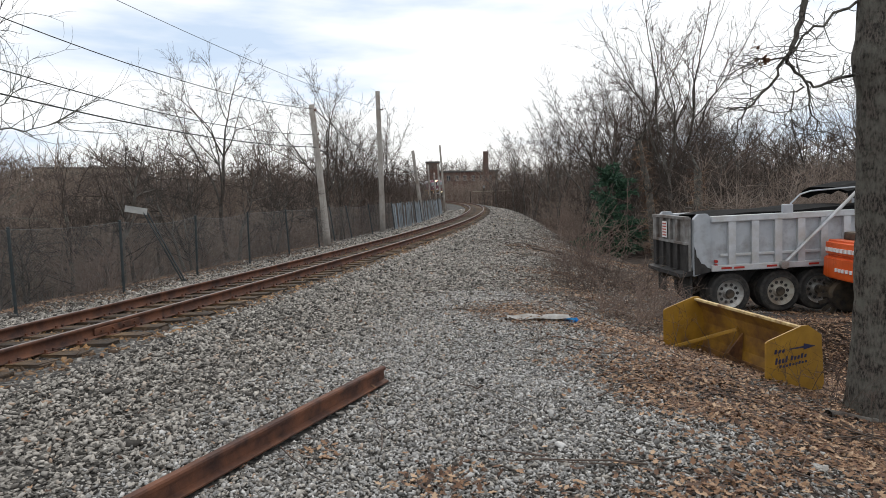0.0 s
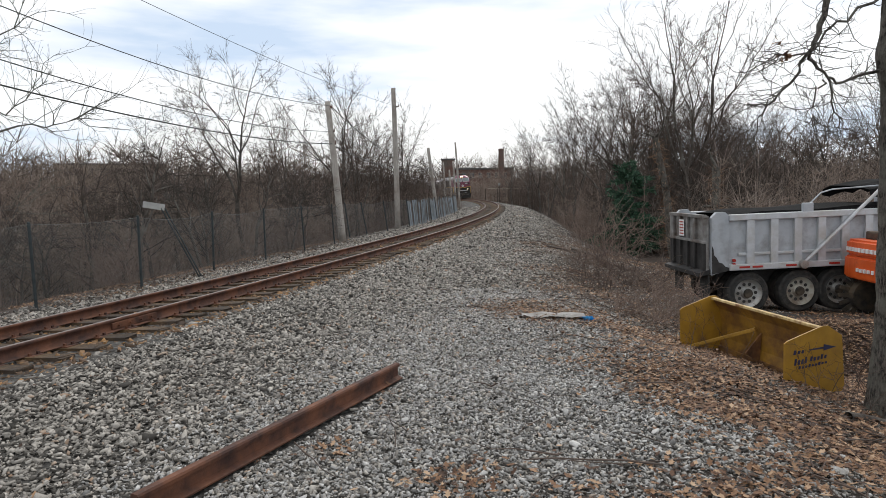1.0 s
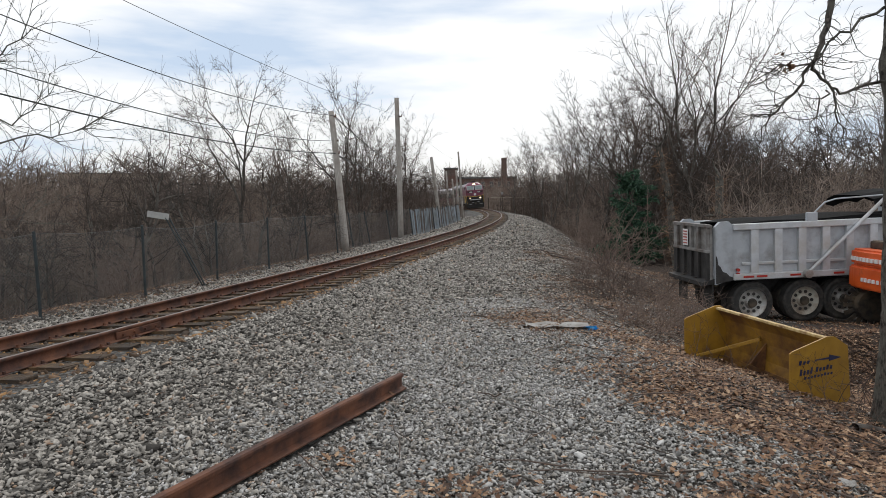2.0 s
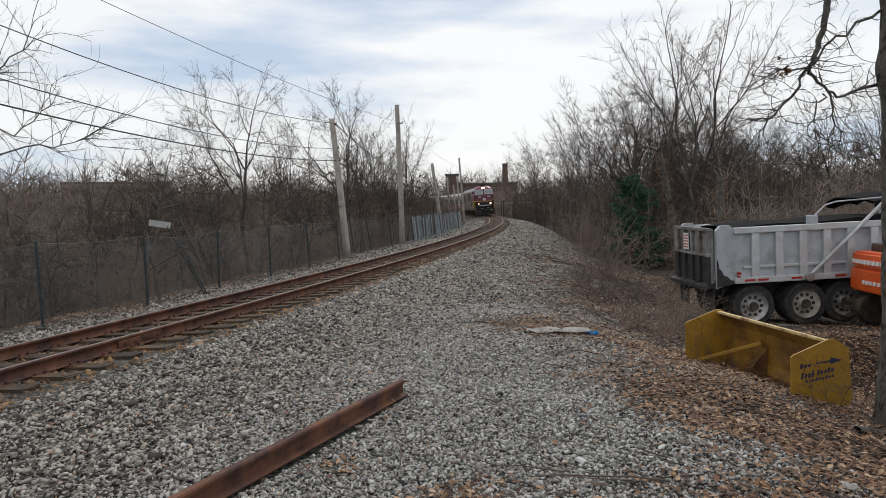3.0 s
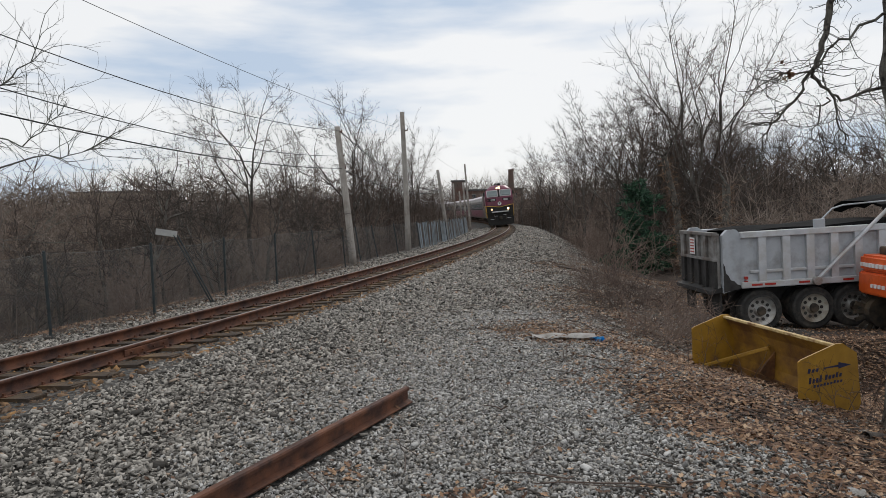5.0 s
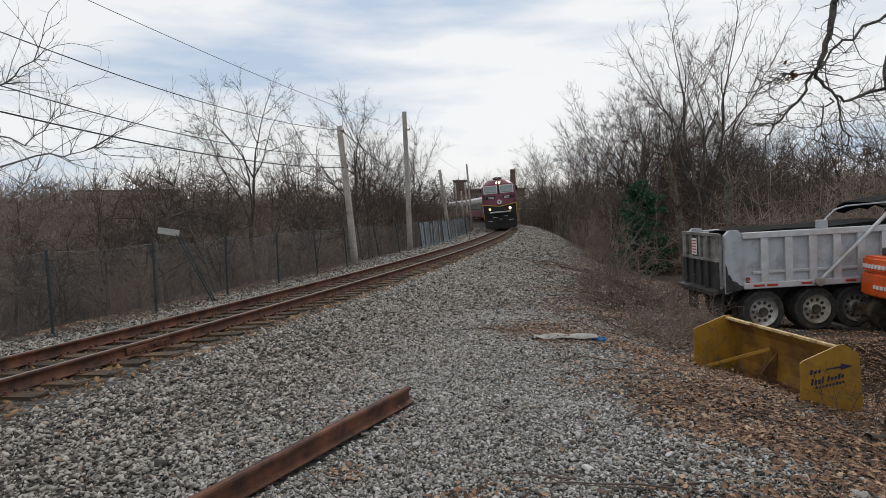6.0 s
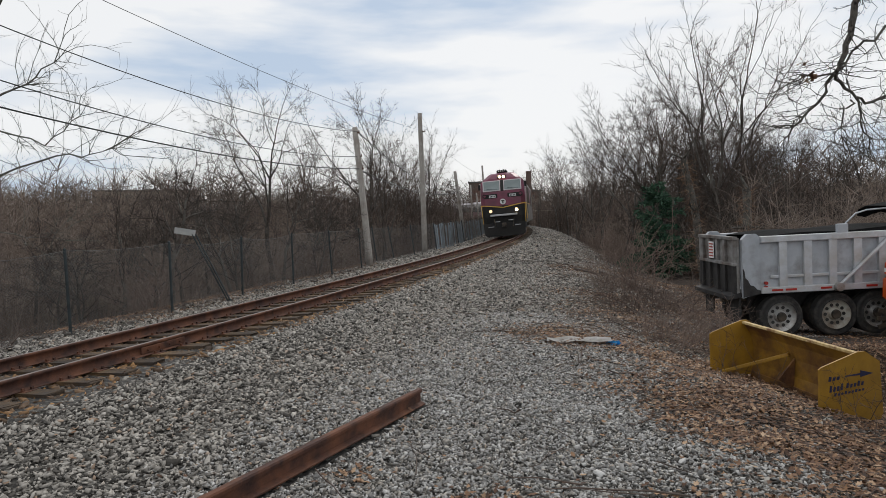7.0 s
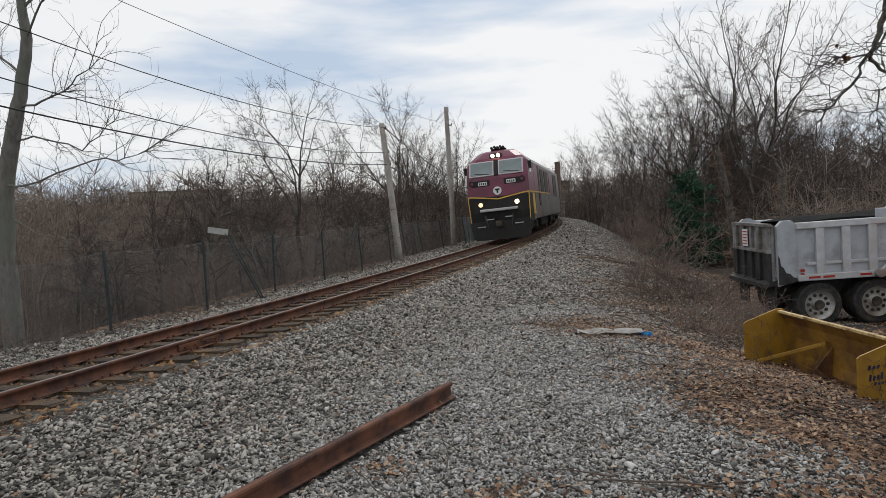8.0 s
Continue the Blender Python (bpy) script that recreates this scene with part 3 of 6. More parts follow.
ORANGE = surface("orange_machine_paint", [(0.3, (0.62, 0.085, 0.012)), (0.7, (0.75, 0.12, 0.02))], 3, 0.4, 0, 0.05, 30, (0.4, 0.08, 0.03), 2.0, edges=(0.6, 0.8))
WHITE = surface("white_paint", [(0.3, (0.68, 0.68, 0.67)), (0.7, (0.8, 0.8, 0.79))], 6, 0.5, 0, 0)
DARK_STEEL = surface("dark_greasy_steel", [(0.3, (0.015, 0.014, 0.013)), (0.7, (0.06, 0.054, 0.048))], 6, 0.7, 0.3, 0.2, 30, (0.12, 0.09, 0.06), 2.0)


def build_pusher():
    near, far = Vector((4.68, 8.28, 0)), Vector((4.13, 10.5, 0))
    d = (far - near).normalized()
    yaw = math.degrees(math.atan2(-d.x, d.y))
    zn, zf = land_z(near.x, near.y) - 0.06, land_z(far.x, far.y) - 0.04
    tilt = math.degrees(math.atan2(zf - zn, (far - near).length))
    p = thing("snow_pusher", pose(near.x, near.y, zn, tilt, 0, yaw), "yellow steel snow pusher blade, scuffed, lying in leaf litter", "snow pusher")
    length, h = (far - near).length, 0.68
    # open side faces the track: local -x is towards the track
    plate = [(-0.47, 0.0), (-0.5, 0.7), (-0.46, 0.73), (0.06, 0.9), (0.16, 0.9), (0.38, 0.76), (0.46, 0.08), (0.42, 0.0)]
    for y in (-0.02, length):
        part("side_plate", prism([(a, b + 0.02) for a, b in plate], 0.02, "y", y), YELLOW, p, "flat yellow side plate with a worn edge")
    bm = bmesh.new()
    ss = [(0.24, 0.03), (0.29, 0.22), (0.28, 0.48), (0.22, 0.7), (0.1, 0.86)]
    rows = []
    for a, b in ss:
        rows.append([bm.verts.new((a, 0.0, b)), bm.verts.new((a, length, b)), bm.verts.new((a + 0.025, length, b + 0.004)), bm.verts.new((a + 0.025, 0.0, b + 0.004))])
    for r0, r1 in zip(rows, rows[1:]):
        for k in range(4):
            bm.faces.new((r0[k], r0[(k + 1) % 4], r1[(k + 1) % 4], r1[k]))
    bm.faces.new(rows[0][::-1])
    bm.faces.new(rows[-1])
    bmesh.ops.recalc_face_normals(bm, faces=bm.faces)
    part("mouldboard", bm, YELLOW_RUST, p, "curved yellow mouldboard with rust-brown patches")
    part("top_tube", box((0.1, length / 2, 0.88), (0.07, length, 0.04), 0.01), YELLOW_EDGE, p, "pale worn top edge")
    part("cutting_edge", box((0.25, length / 2, 0.02), (0.03, length, 0.12), 0.005), RUST, p, "rusty cutting edge")
    for y0, y1 in ((length * 0.97, length * 0.60),):
        a, b = Vector((-0.42, y0, 0.1)), Vector((0.2, y1, 0.56))
        q = (b - a).to_track_quat("Z", "Y").to_matrix().to_4x4()
        part("brace", box((a + b) / 2, (0.09, 0.05, (b - a).length), 0.01, q), YELLOW, p, "diagonal yellow brace")
    part("gusset", prism([(0.0, 0.2), (0.26, 0.05), (0.27, 0.5)], 0.03, "y", length * 0.58), RUST, p)
    # markings on the near plate, unreadable or names: plain bars
    bars = [(-0.37, -0.19, 0.515, 0.06), (-0.35, -0.14, 0.385, 0.085), (-0.11, 0.16, 0.385, 0.065), (-0.28, 0.17, 0.3, 0.04)]
    for x0, x1, z, hh in bars:
        n = max(3, int((x1 - x0) / 0.05))
        w = (x1 - x0) / n
        for k in range(n):
            xc, tall = x0 + w * (k + 0.5), hh * (1.0 if k % 3 == 0 else 0.72)
            zb = z + 0.12 + 0.12 * xc - (hh - tall) / 2
            slant = prism([(xc - w * 0.36, zb - tall / 2), (xc + w * 0.2, zb - tall / 2), (xc + w * 0.38, zb + tall / 2), (xc - w * 0.18, zb + tall / 2)], 0.005, "y", -0.025)
            part("marking", slant, NAVY, p, "dark blue painted marking")
    part("arrow_mark", prism([(-0.12, 0.625), (0.1, 0.645), (0.1, 0.68), (0.29, 0.635), (0.1, 0.595), (0.1, 0.62), (-0.12, 0.61)], 0.005, "y", -0.025), NAVY, p, "dark blue arrow shape")
    return p


build_pusher()


def wheel_parts(parent, y_out, x, r, rim_mat, depth=0.28):
    bm = bmesh.new()
    prof = [(0.345, 0.0), (0.4, 0.02), (r - 0.05, 0.012), (r - 0.008, 0.04), (r, 0.07), (r, depth - 0.05), (r - 0.05, depth), (0.35, depth)]
    n = 32
    rings = []
    for rr, yy in prof:
        rings.append([bm.verts.new((rr * math.cos(2 * math.pi * k / n), yy, rr * math.sin(2 * math.pi * k / n))) for k in range(n)])
    for a, b in zip(rings, rings[1:]):
        for k in range(n):
            bm.faces.new((a[k], a[(k + 1) % n], b[(k + 1) % n], b[k]))
    bmesh.ops.recalc_face_normals(bm, faces=bm.faces)
    wheel = new("wheel")
    wheel.parent = parent
    wheel.matrix_basis = pose(x, y_out, r, 0, 0, 0)
    tyre = part("tyre", bm, RUBBER, wheel, "black dusty truck tyre", smooth=False)
    bm = bmesh.new()
    prof = [(0.355, 0.004), (0.345, 0.03), (0.315, 0.05), (0.27, 0.085), (0.15, 0.1), (0.12, 0.03), (0.06, 0.02)]
    rings = []
    for rr, yy in prof:
        rings.append([bm.verts.new((rr * math.cos(2 * math.pi * k / n), yy, rr * math.sin(2 * math.pi * k / n))) for k in range(n)])
    for a, b in zip(rings, rings[1:]):
        for k in range(n):
            bm.faces.new((a[k], a[(k + 1) % n], b[(k + 1) % n], b[k]))
    bm.faces.new(rings[-1])
    bmesh.ops.recalc_face_normals(bm, faces=bm.faces)
    part("rim", bm, rim_mat, wheel, "dull metal wheel rim")
    for k in range(10):
        a = 2 * math.pi * k / 10
        hole = rod((0.22 * math.cos(a), 0.11, 0.22 * math.sin(a)), (0.22 * math.cos(a), 0.082, 0.22 * math.sin(a)), 0.042, sides=8)
        part("hand_hole", hole, SOOT, wheel, "dark round hole in the rim")
    part("hub", rod((0, 0.11, 0), (0, -0.02, 0), 0.14, 0.1, 16), DARK_STEEL, wheel, "greasy hub")
    return wheel


def build_truck():
    gx, gy = 6.14, 15.3
    zt = land_z(7.1, 15.5)
    t = thing("dump_truck", pose(gx, gy, zt - 0.06, 0, -1.7, 3.2), "pale grey dump truck body with black tailgate, parked on gravel", "dump truck")
    L, Wd, z0, z1 = 5.6, 2.2, 1.13, 2.45
    # local x: rear to front; local y: 0 is the near side, growing away
    part("floor", box((L / 2, Wd / 2, z0 + 0.05), (L, Wd - 0.1, 0.1), 0.01), BED_GREY, t)
    for y in (0.05, Wd - 0.05):
        side = part("side_wall", box((L / 2 + 0.2, y, (z0 + z1) / 2), (L - 0.4, 0.05, z1 - z0 - 0.1), 0.008), BED_GREY, t, "dusty grey side wall")
    part("rear_post", prism([(0.0, z0 - 0.12), (0.42, z0), (0.42, z1 - 0.02), (0.33, z1 + 0.07), (0.12, z1 + 0.07), (0.0, z1 - 0.05)], 0.12, "y", -0.02), BED_GREY, t, "flared grey rear corner post")
    part("rear_post", prism([(0.0, z0 - 0.12), (0.42, z0), (0.42, z1 - 0.02), (0.33, z1 + 0.07), (0.12, z1 + 0.07), (0.0, z1 - 0.05)], 0.12, "y", Wd - 0.1), BED_GREY, t, "flared grey rear corner post")
    part("soot_patch", prism([(0.004, z0 - 0.1), (0.5, z0 - 0.01), (0.45, z0 + 0.04), (0.33, z0 + 0.08), (0.26, z0 + 0.16), (0.17, z0 + 0.19), (0.12, z0 + 0.3), (0.06, z0 + 0.36), (0.04, z0 + 0.52), (0.004, z0 + 0.6)], 0.004, "y", -0.026), SOOT, t, "black tar stain")
    for y in (0.0, Wd):
        part("top_rail", box((L / 2 + 0.21, y, z1 - 0.07), (L - 0.42, 0.13, 0.15), 0.02), BED_TRIM, t, "bright top rail")
        part("bottom_rail", box((L / 2 + 0.21, y, z0 + 0.05), (L - 0.42, 0.13, 0.15), 0.02), BED_TRIM, t, "bright lower rail")
    for x in (0.94, 1.52, 2.1, 2.68, 3.26, 3.84, 4.42, 5.0):
        bm = prism([(x - 0.09, z0 + 0.1), (x + 0.09, z0 + 0.1), (x + 0.09, z1 - 0.12), (x - 0.09, z1 - 0.12)], 0.1, "y", -0.05)
        part("rib", bm, BED_TRIM, t)
    part("mid_bar", box((L / 2 + 0.3, 0.0, z0 + 0.36), (L - 0.7, 0.05, 0.07), 0.015), BED_TRIM, t)
    gate = part("tailgate", box((-0.06, Wd / 2, (z0 + z1) / 2 - 0.02), (0.07, Wd - 0.15, z1 - z0 + 0.02), 0.01), GATE_GREY, t, "ribbed tailgate, grey above and tar-black below")
    part("tar_coat", box((-0.098, Wd / 2, z0 + 0.32), (0.012, Wd - 0.2, 0.66), 0.004), SOOT, gate, "black tar coat")
    for y in (0.14, 0.62, 1.05, 1.5, 1.95, Wd - 0.14):
        part("gate_rib", box((-0.13, y, (z0 + z1) / 2 + 0.32), (0.07, 0.11, (z1 - z0) / 2 + 0.02), 0.01), GATE_GREY, gate)
        part("gate_rib", box((-0.13, y, z0 + 0.32), (0.075, 0.1, 0.66), 0.01), SOOT, gate, "tar-black rib")
    part("gate_bar", box((-0.13, Wd / 2, z1 - 0.02), (0.09, Wd - 0.1, 0.08), 0.01), GATE_GREY, gate, "grimy top bar")
    part("gate_bar", box((-0.13, Wd / 2, z0 + 0.68), (0.09, Wd - 0.12, 0.07), 0.01), GATE_GREY, gate)
    part("notice", box((-0.174, Wd / 2 + 0.22, z1 - 0.35), (0.006, 0.3, 0.42)), WHITE, gate, "small white notice with red print")
    bm = bmesh.new()
    for q in range(5):
        add_box(bm, (-0.179, Wd / 2 + 0.22, z1 - 0.2 - 0.075 * q), (0.004, 0.24, 0.03))
    part("print", bm, RED_LENS, gate)
    part("spreader_lip", prism([(-0.3, z0 - 0.06), (0.02, z0 + 0.02), (0.02, z0 - 0.1), (-0.3, z0 - 0.15)], Wd - 0.1, "y", 0.05), SOOT, t, "black spreader lip")
    for y in (0.35, Wd - 0.35):
        part("mud_flap", box((-0.02, y, 0.72), (0.05, 0.5, 0.62), 0.01), RUBBER, t, "black mud flap")
    for y in (0.75, Wd - 0.75):
        part("frame_rail", box((L / 2 + 0.4, y, 0.98), (L + 1.2, 0.1, 0.28), 0.01), DARK_STEEL, t)
    for x in (0.92, 2.2, 3.18):
        part("axle", rod((x, 0.3, 0.52), (x, Wd - 0.3, 0.52), 0.09, sides=10), DARK_STEEL, t)
    part("underbody", box((L / 2 + 0.1, Wd / 2, 0.85), (L - 0.6, 0.9, 0.4), 0.03), SOOT, t)
    for x, rm in ((0.92, CHROME), (2.2, CREAM), (3.18, CHROME)):
        wheel_parts(t, 0.02, x, 0.52, rm)
        w = wheel_parts(t, Wd - 0.02, x, 0.52, rm)
        w.matrix_basis = pose(x, Wd - 0.02, 0.52, 0, 0, 180)
        inner = bmesh.new()
        add_rod(inner, (x, 0.33, 0.52), (x, 0.6, 0.52), 0.51, sides=28)
        part("inner_tyre", inner, RUBBER, t)
    part("arm", rod((2.2, -0.1, z0 + 0.08), (4.35, -0.1, z0 + 2.06), 0.042, sides=10), BED_TRIM, t, "silver tarp arm")
    part("arm_pivot", rod((2.2, 0.0, z0 + 0.06), (2.2, -0.16, z0 + 0.06), 0.11, 0.1, 16), CHROME, t, "round arm pivot")
    for x in (0.78, 1.1, 1.92, 2.98, 4.2):
        part("reflector", box((x, -0.068, z0 + 0.05), (0.26, 0.012, 0.05), 0.004), RED_LENS if x != 1.25 else SOOT, t)
    bm = bmesh.new()
    for z in (z0 + 0.22, z0 + 0.12):
        add_rod(bm, (0.54, 0.01, z), (0.54, -0.05, z), 0.04, sides=12)
    part("tail_lamp", bm, RED_LENS, t, "round red lamps")
    part("tarp_gauge", box((2.33, -0.02, z1 + 0.08), (0.26, 0.08, 0.26), 0.02), BED_GREY, t)
    # rolled and folded black tarp over the load edge
    bm = bmesh.new()
    n = 14
    rows = []
    for k in range(n + 1):
        x = 0.55 + (L - 0.5) * k / n
        top = z1 - 0.03 + 0.03 * math.sin(k * 0.9) + 0.1 * math.sin(min(1.0, k / 6) * math.pi / 2)
        rows.append([bm.verts.new((x, 0.1, z1 - 0.2)), bm.verts.new((x, 0.12, top)), bm.verts.new((x, Wd / 2, top + 0.04)), bm.verts.new((x, Wd - 0.12, top)), bm.verts.new((x, Wd - 0.1, z1 - 0.2))])
    for a, b in zip(rows, rows[1:]):
        for q in range(4):
            bm.faces.new((a[q], a[q + 1], b[q + 1], b[q]))
    bmesh.ops.solidify(bm, geom=bm.faces[:], thickness=0.02)
    part("tarp", bm, TARP, t, "black tarpaulin over the load")
    bm = bmesh.new()
    rows = []
    for k in range(9):
        x = 4.0 + 1.7 * k / 8
        top = z1 + 0.5 + 0.12 * math.sin(min(1, k / 5) * math.pi / 2) + 0.02 * math.sin(3.1 * k)
        drop = top - 0.2 - 0.1 * math.sin(1.9 * k) ** 2
        rows.append([bm.verts.new((x, 0.16, drop)), bm.verts.new((x, 0.2, top - 0.05)), bm.verts.new((x, 0.7, top + 0.05)), bm.verts.new((x, 1.7, top + 0.06)), bm.verts.new((x, Wd - 0.2, top - 0.04)), bm.verts.new((x, Wd - 0.16, drop))])
    for a, b in zip(rows, rows[1:]):
        for q in range(5):
            bm.faces.new((a[q], a[q + 1], b[q + 1], b[q]))
    bmesh.ops.solidify(bm, geom=bm.faces[:], thickness=0.07)
    part("tarp_roll", bm, TARP, t, "bunched black tarpaulin on its bows")
    tb = Tubes()
    tb.add([(2.38, 0.1, z1 + 0.02), (2.5, 0.1, z1 + 0.22), (2.73, 0.1, z1 + 0.43), (3.0, 0.1, z1 + 0.5), (5.7, 0.15, z1 + 0.6)], [0.019] * 5, 8)
    link_mesh("tarp_bow", tb.mesh("tarp_bow"), BED_GREY, t, "bent tube bow")
    part("headboard", box((L + 0.02, Wd / 2, (z0 + z1) / 2 + 0.2), (0.12, Wd, z1 - z0 + 0.4), 0.02), BED_GREY, t)
    return t


build_truck()


def build_excavator():
    ex, ey = 9.2, 13.3
    z = land_z(8.6, 13.8) - 0.07
    e = thing("excavator", pose(ex, ey, z, 0, 0, 0) @ Matrix.Diagonal((0.82, 0.82, 0.82, 1)), "orange tracked excavator, rear counterweight towards the tree", "excavator")
    bm = bmesh.new()
    outline = []
    for k in range(9):
        a = math.pi / 2 + math.pi * k / 8
        outline.append((-0.0 + 0.16 * math.cos(a), 1.15 * math.sin(a) + 1.15))
    outline += [(1.6, 0.0), (1.6, 2.3)]
    cw = prism(outline, 0.62, "z", 0.95)
    bmesh.ops.bevel(cw, geom=[ed for ed in cw.edges], offset=0.05, segments=3, affect="EDGES")
    part("counterweight", cw, ORANGE, e, "rounded orange counterweight")
    cw2 = prism([(a * 0.94 + 0.02, b * 0.97 + 0.03) for a, b in outline], 0.46, "z", 1.58)
    bmesh.ops.bevel(cw2, geom=[ed for ed in cw2.edges], offset=0.07, segments=3, affect="EDGES")
    part("rear_cover", cw2, ORANGE, e, "orange rear cover above the counterweight")
    part("engine_hood", box((0.95, 1.15, 2.14), (1.2, 1.7, 0.26), 0.06), DARK_STEEL, e, "dark engine hood")
    part("exhaust", rod((0.7, 0.6, 2.05), (0.7, 0.6, 2.4), 0.05), DARK_STEEL, e)
    # owner's and maker's names as plain bars
    for k in range(10):
        y = 2.1 - 0.17 * k
        bm = box((0.0 - 0.15 * math.sin(math.pi * y / 2.3), y, 1.77), (0.06, 0.1, 0.11))
        part("marking", bm, WHITE, e, "white painted bar")
    for k in range(7):
        y = 1.45 - 0.16 * k
        bm = box((-0.01 - 0.16 * math.sin(math.pi * y / 2.3), y, 1.22), (0.06, 0.08, 0.1))
        part("marking", bm, WHITE, e, "white painted bar")
    for y in (0.1, 1.7):
        pts = []
        for k in range(10):
            a = math.pi / 2 + math.pi * k / 9
            pts.append((0.35 + 0.44 * math.cos(a), 0.44 + 0.44 * math.sin(a)))
        for k in range(10):
            a = -math.pi / 2 + math.pi * k / 9
            pts.append((3.0 + 0.44 * math.cos(a), 0.44 + 0.44 * math.sin(a)))
        tr = part("crawler_track", prism(pts, 0.5, "y", y), DARK_STEEL, e, "muddy steel crawler track")
        total = len(pts)
        for i in range(total):
            a, b = Vector((pts[i][0], 0, pts[i][1])), Vector((pts[(i + 1) % total][0], 0, pts[(i + 1) % total][1]))
            n = max(1, int((b - a).length / 0.16))
            for j in range(n):
                c = a + (b - a) * ((j + 0.5) / n)
                q = (b - a).to_track_quat("X", "Y").to_matrix().to_4x4()
                part("track_pad", box((c.x, y + 0.25, c.z), (0.11, 0.54, 0.05), 0, q), DARK_STEEL, tr, "rusty track pad")
    part("turntable", rod((1.6, 1.15, 0.7), (1.6, 1.15, 0.95), 0.6, sides=24), DARK_STEEL, e)
    part("undercarriage", box((1.6, 1.15, 0.5), (1.6, 1.2, 0.4), 0.05), DARK_STEEL, e)
    return e


build_excavator()

# ---- trees and brush ----
def unit(v):
    return v / (np.linalg.norm(v) + 1e-9)


def limb_line(rng, p, d, length, pts, wander, lift):
    """A wandering line from p along d that bends slowly upward."""
    out, q, dd = [p.copy()], p.copy(), unit(d)
    step = length / (pts - 1)
    for _ in range(pts - 1):
        dd = unit(dd + rng.normal(0, wander, 3) + np.array([0, 0, lift]))
        q = q + dd * step
        out.append(q.copy())
    return np.array(out)


def grow(seed, height, r0, clear=0.3, spread=0.6, stems=1, lean=0.0, levels=6, twig_r=0.007, lift=0.06, airy=1.0):
    """A bare deciduous tree whose trunk forks again and again: trunk and limbs in one mesh, the twigs of the crown in another."""
    rng = np.random.default_rng(seed)
    wood, crown = Tubes(), Tubes()

    def fork(d, angle):
        r = unit(np.cross(d, rng.normal(0, 1, 3)))
        return unit(d * math.cos(angle) + r * math.sin(angle))

    def branch(p, d, length, r, level):
        pts = 7 if level == 0 else 5
        rise = lift if level < 3 else lift * 0.4
        line = limb_line(rng, p, d, length, pts, 0.05 if level == 0 else 0.13, rise)
        end = max(twig_r * 0.6, r * 0.66)
        into, sides = (wood, 9 if level == 0 else 6) if level < 3 else (crown, 4 if level < 5 else 3)
        radii = np.linspace(r, end, pts)
        if level == 0:
            radii[0] *= 1.35
        into.add(line, radii, sides)
        if level >= levels:
            for _ in range(int(rng.integers(2, 5))):
                i = int(rng.integers(1, pts))
                tip = limb_line(rng, line[i], fork(unit(line[i] - line[i - 1]), rng.uniform(0.35, 0.95)), length * rng.uniform(0.3, 0.7), 3, 0.15, rise)
                crown.add(tip, np.linspace(twig_r * 0.8, twig_r * 0.5, 3), 3)
            return
        d_end = unit(line[-1] - line[-2])
        for k in range(3 if level < 2 else 2):
            angle = spread * (rng.uniform(0.1, 0.4) if k == 0 else rng.uniform(0.7, 1.25))
            branch(line[-1], fork(d_end, angle), length * (rng.uniform(0.74, 0.88) if k == 0 else rng.uniform(0.58, 0.8)), end * (0.92 if k == 0 else rng.uniform(0.6, 0.8)), level + 1)
        for _ in range(int(rng.integers(2, 5) * airy)):
            i = int(rng.integers(2 if level == 0 else 1, pts))
            low = max(level + 2, 3)
            branch(line[i], fork(unit(line[i] - line[i - 1]), rng.uniform(0.6, 1.15)), length * rng.uniform(0.35, 0.6), max(twig_r, min(r * 0.35, twig_r * 3)), levels if level else min(low, levels))

    for st in range(stems):
        base = np.array([0.0, 0.0, -0.3]) + (rng.normal(0, 0.2, 3) * np.array([1, 1, 0]) if stems > 1 else 0)
        wide = 0.05 if stems == 1 else 0.2
        d0 = unit(np.array([lean + rng.normal(0, wide), rng.normal(0, wide), 1.0]))
        h = height * (1 if st == 0 else rng.uniform(0.65, 0.95))
        branch(base, d0, h * clear, r0 * (1 if st == 0 else 0.75), 0)
    return wood.mesh("trunk"), crown.mesh("crown")


def tree_thing(seed, label, bark=None, twigs=None, category="tree", **kw):
    t = thing("bare_tree", Matrix(), label, category)
    w, c = grow(seed, **kw)
    w.shade_smooth()
    link_mesh("trunk", w, bark or BARK, t)
    link_mesh("crown", c, twigs or TWIG, t, "fine bare twigs")
    return t


def put(ob, x, y, turn=0.0, size=1.0, dz=0.0, tilt=0.0, group="", label=""):
    """Sets a copy of ob on the land."""
    c = copy_thing(ob, Matrix())
    c.matrix_basis = pose(x, y, land_z(x, y) + dz, tilt, 0, turn) @ Matrix.Diagonal((size, size, size, 1))
    return tagged(c, label, "", group)


TREE_KINDS = [
    tree_thing(21, "tall bare deciduous tree with a dense rounded crown of twigs", height=13.0, r0=0.17, clear=0.27, spread=0.6, levels=6, lift=0.05, twig_r=0.0085, airy=1.3),
    tree_thing(22, "bare multi-stemmed tree with slender grey stems", height=11.0, r0=0.1, clear=0.32, spread=0.5, stems=3, levels=4, lift=0.06, twig_r=0.009),
    tree_thing(26, "bare tree with wide crooked branches", height=9.0, r0=0.14, clear=0.27, spread=0.85, lean=0.15, levels=5, lift=0.03, twig_r=0.008, twigs=TWIG_DARK),
    tree_thing(24, "slender airy bare tree with long upswept branches", height=14.0, r0=0.15, clear=0.3, spread=0.45, levels=5, lift=0.06, twig_r=0.0095),
    tree_thing(25, "small bare tree with a tangled crown", height=7.0, r0=0.08, clear=0.28, spread=0.85, stems=2, levels=4, lift=0.02, twig_r=0.0075, twigs=TWIG_DARK),
]


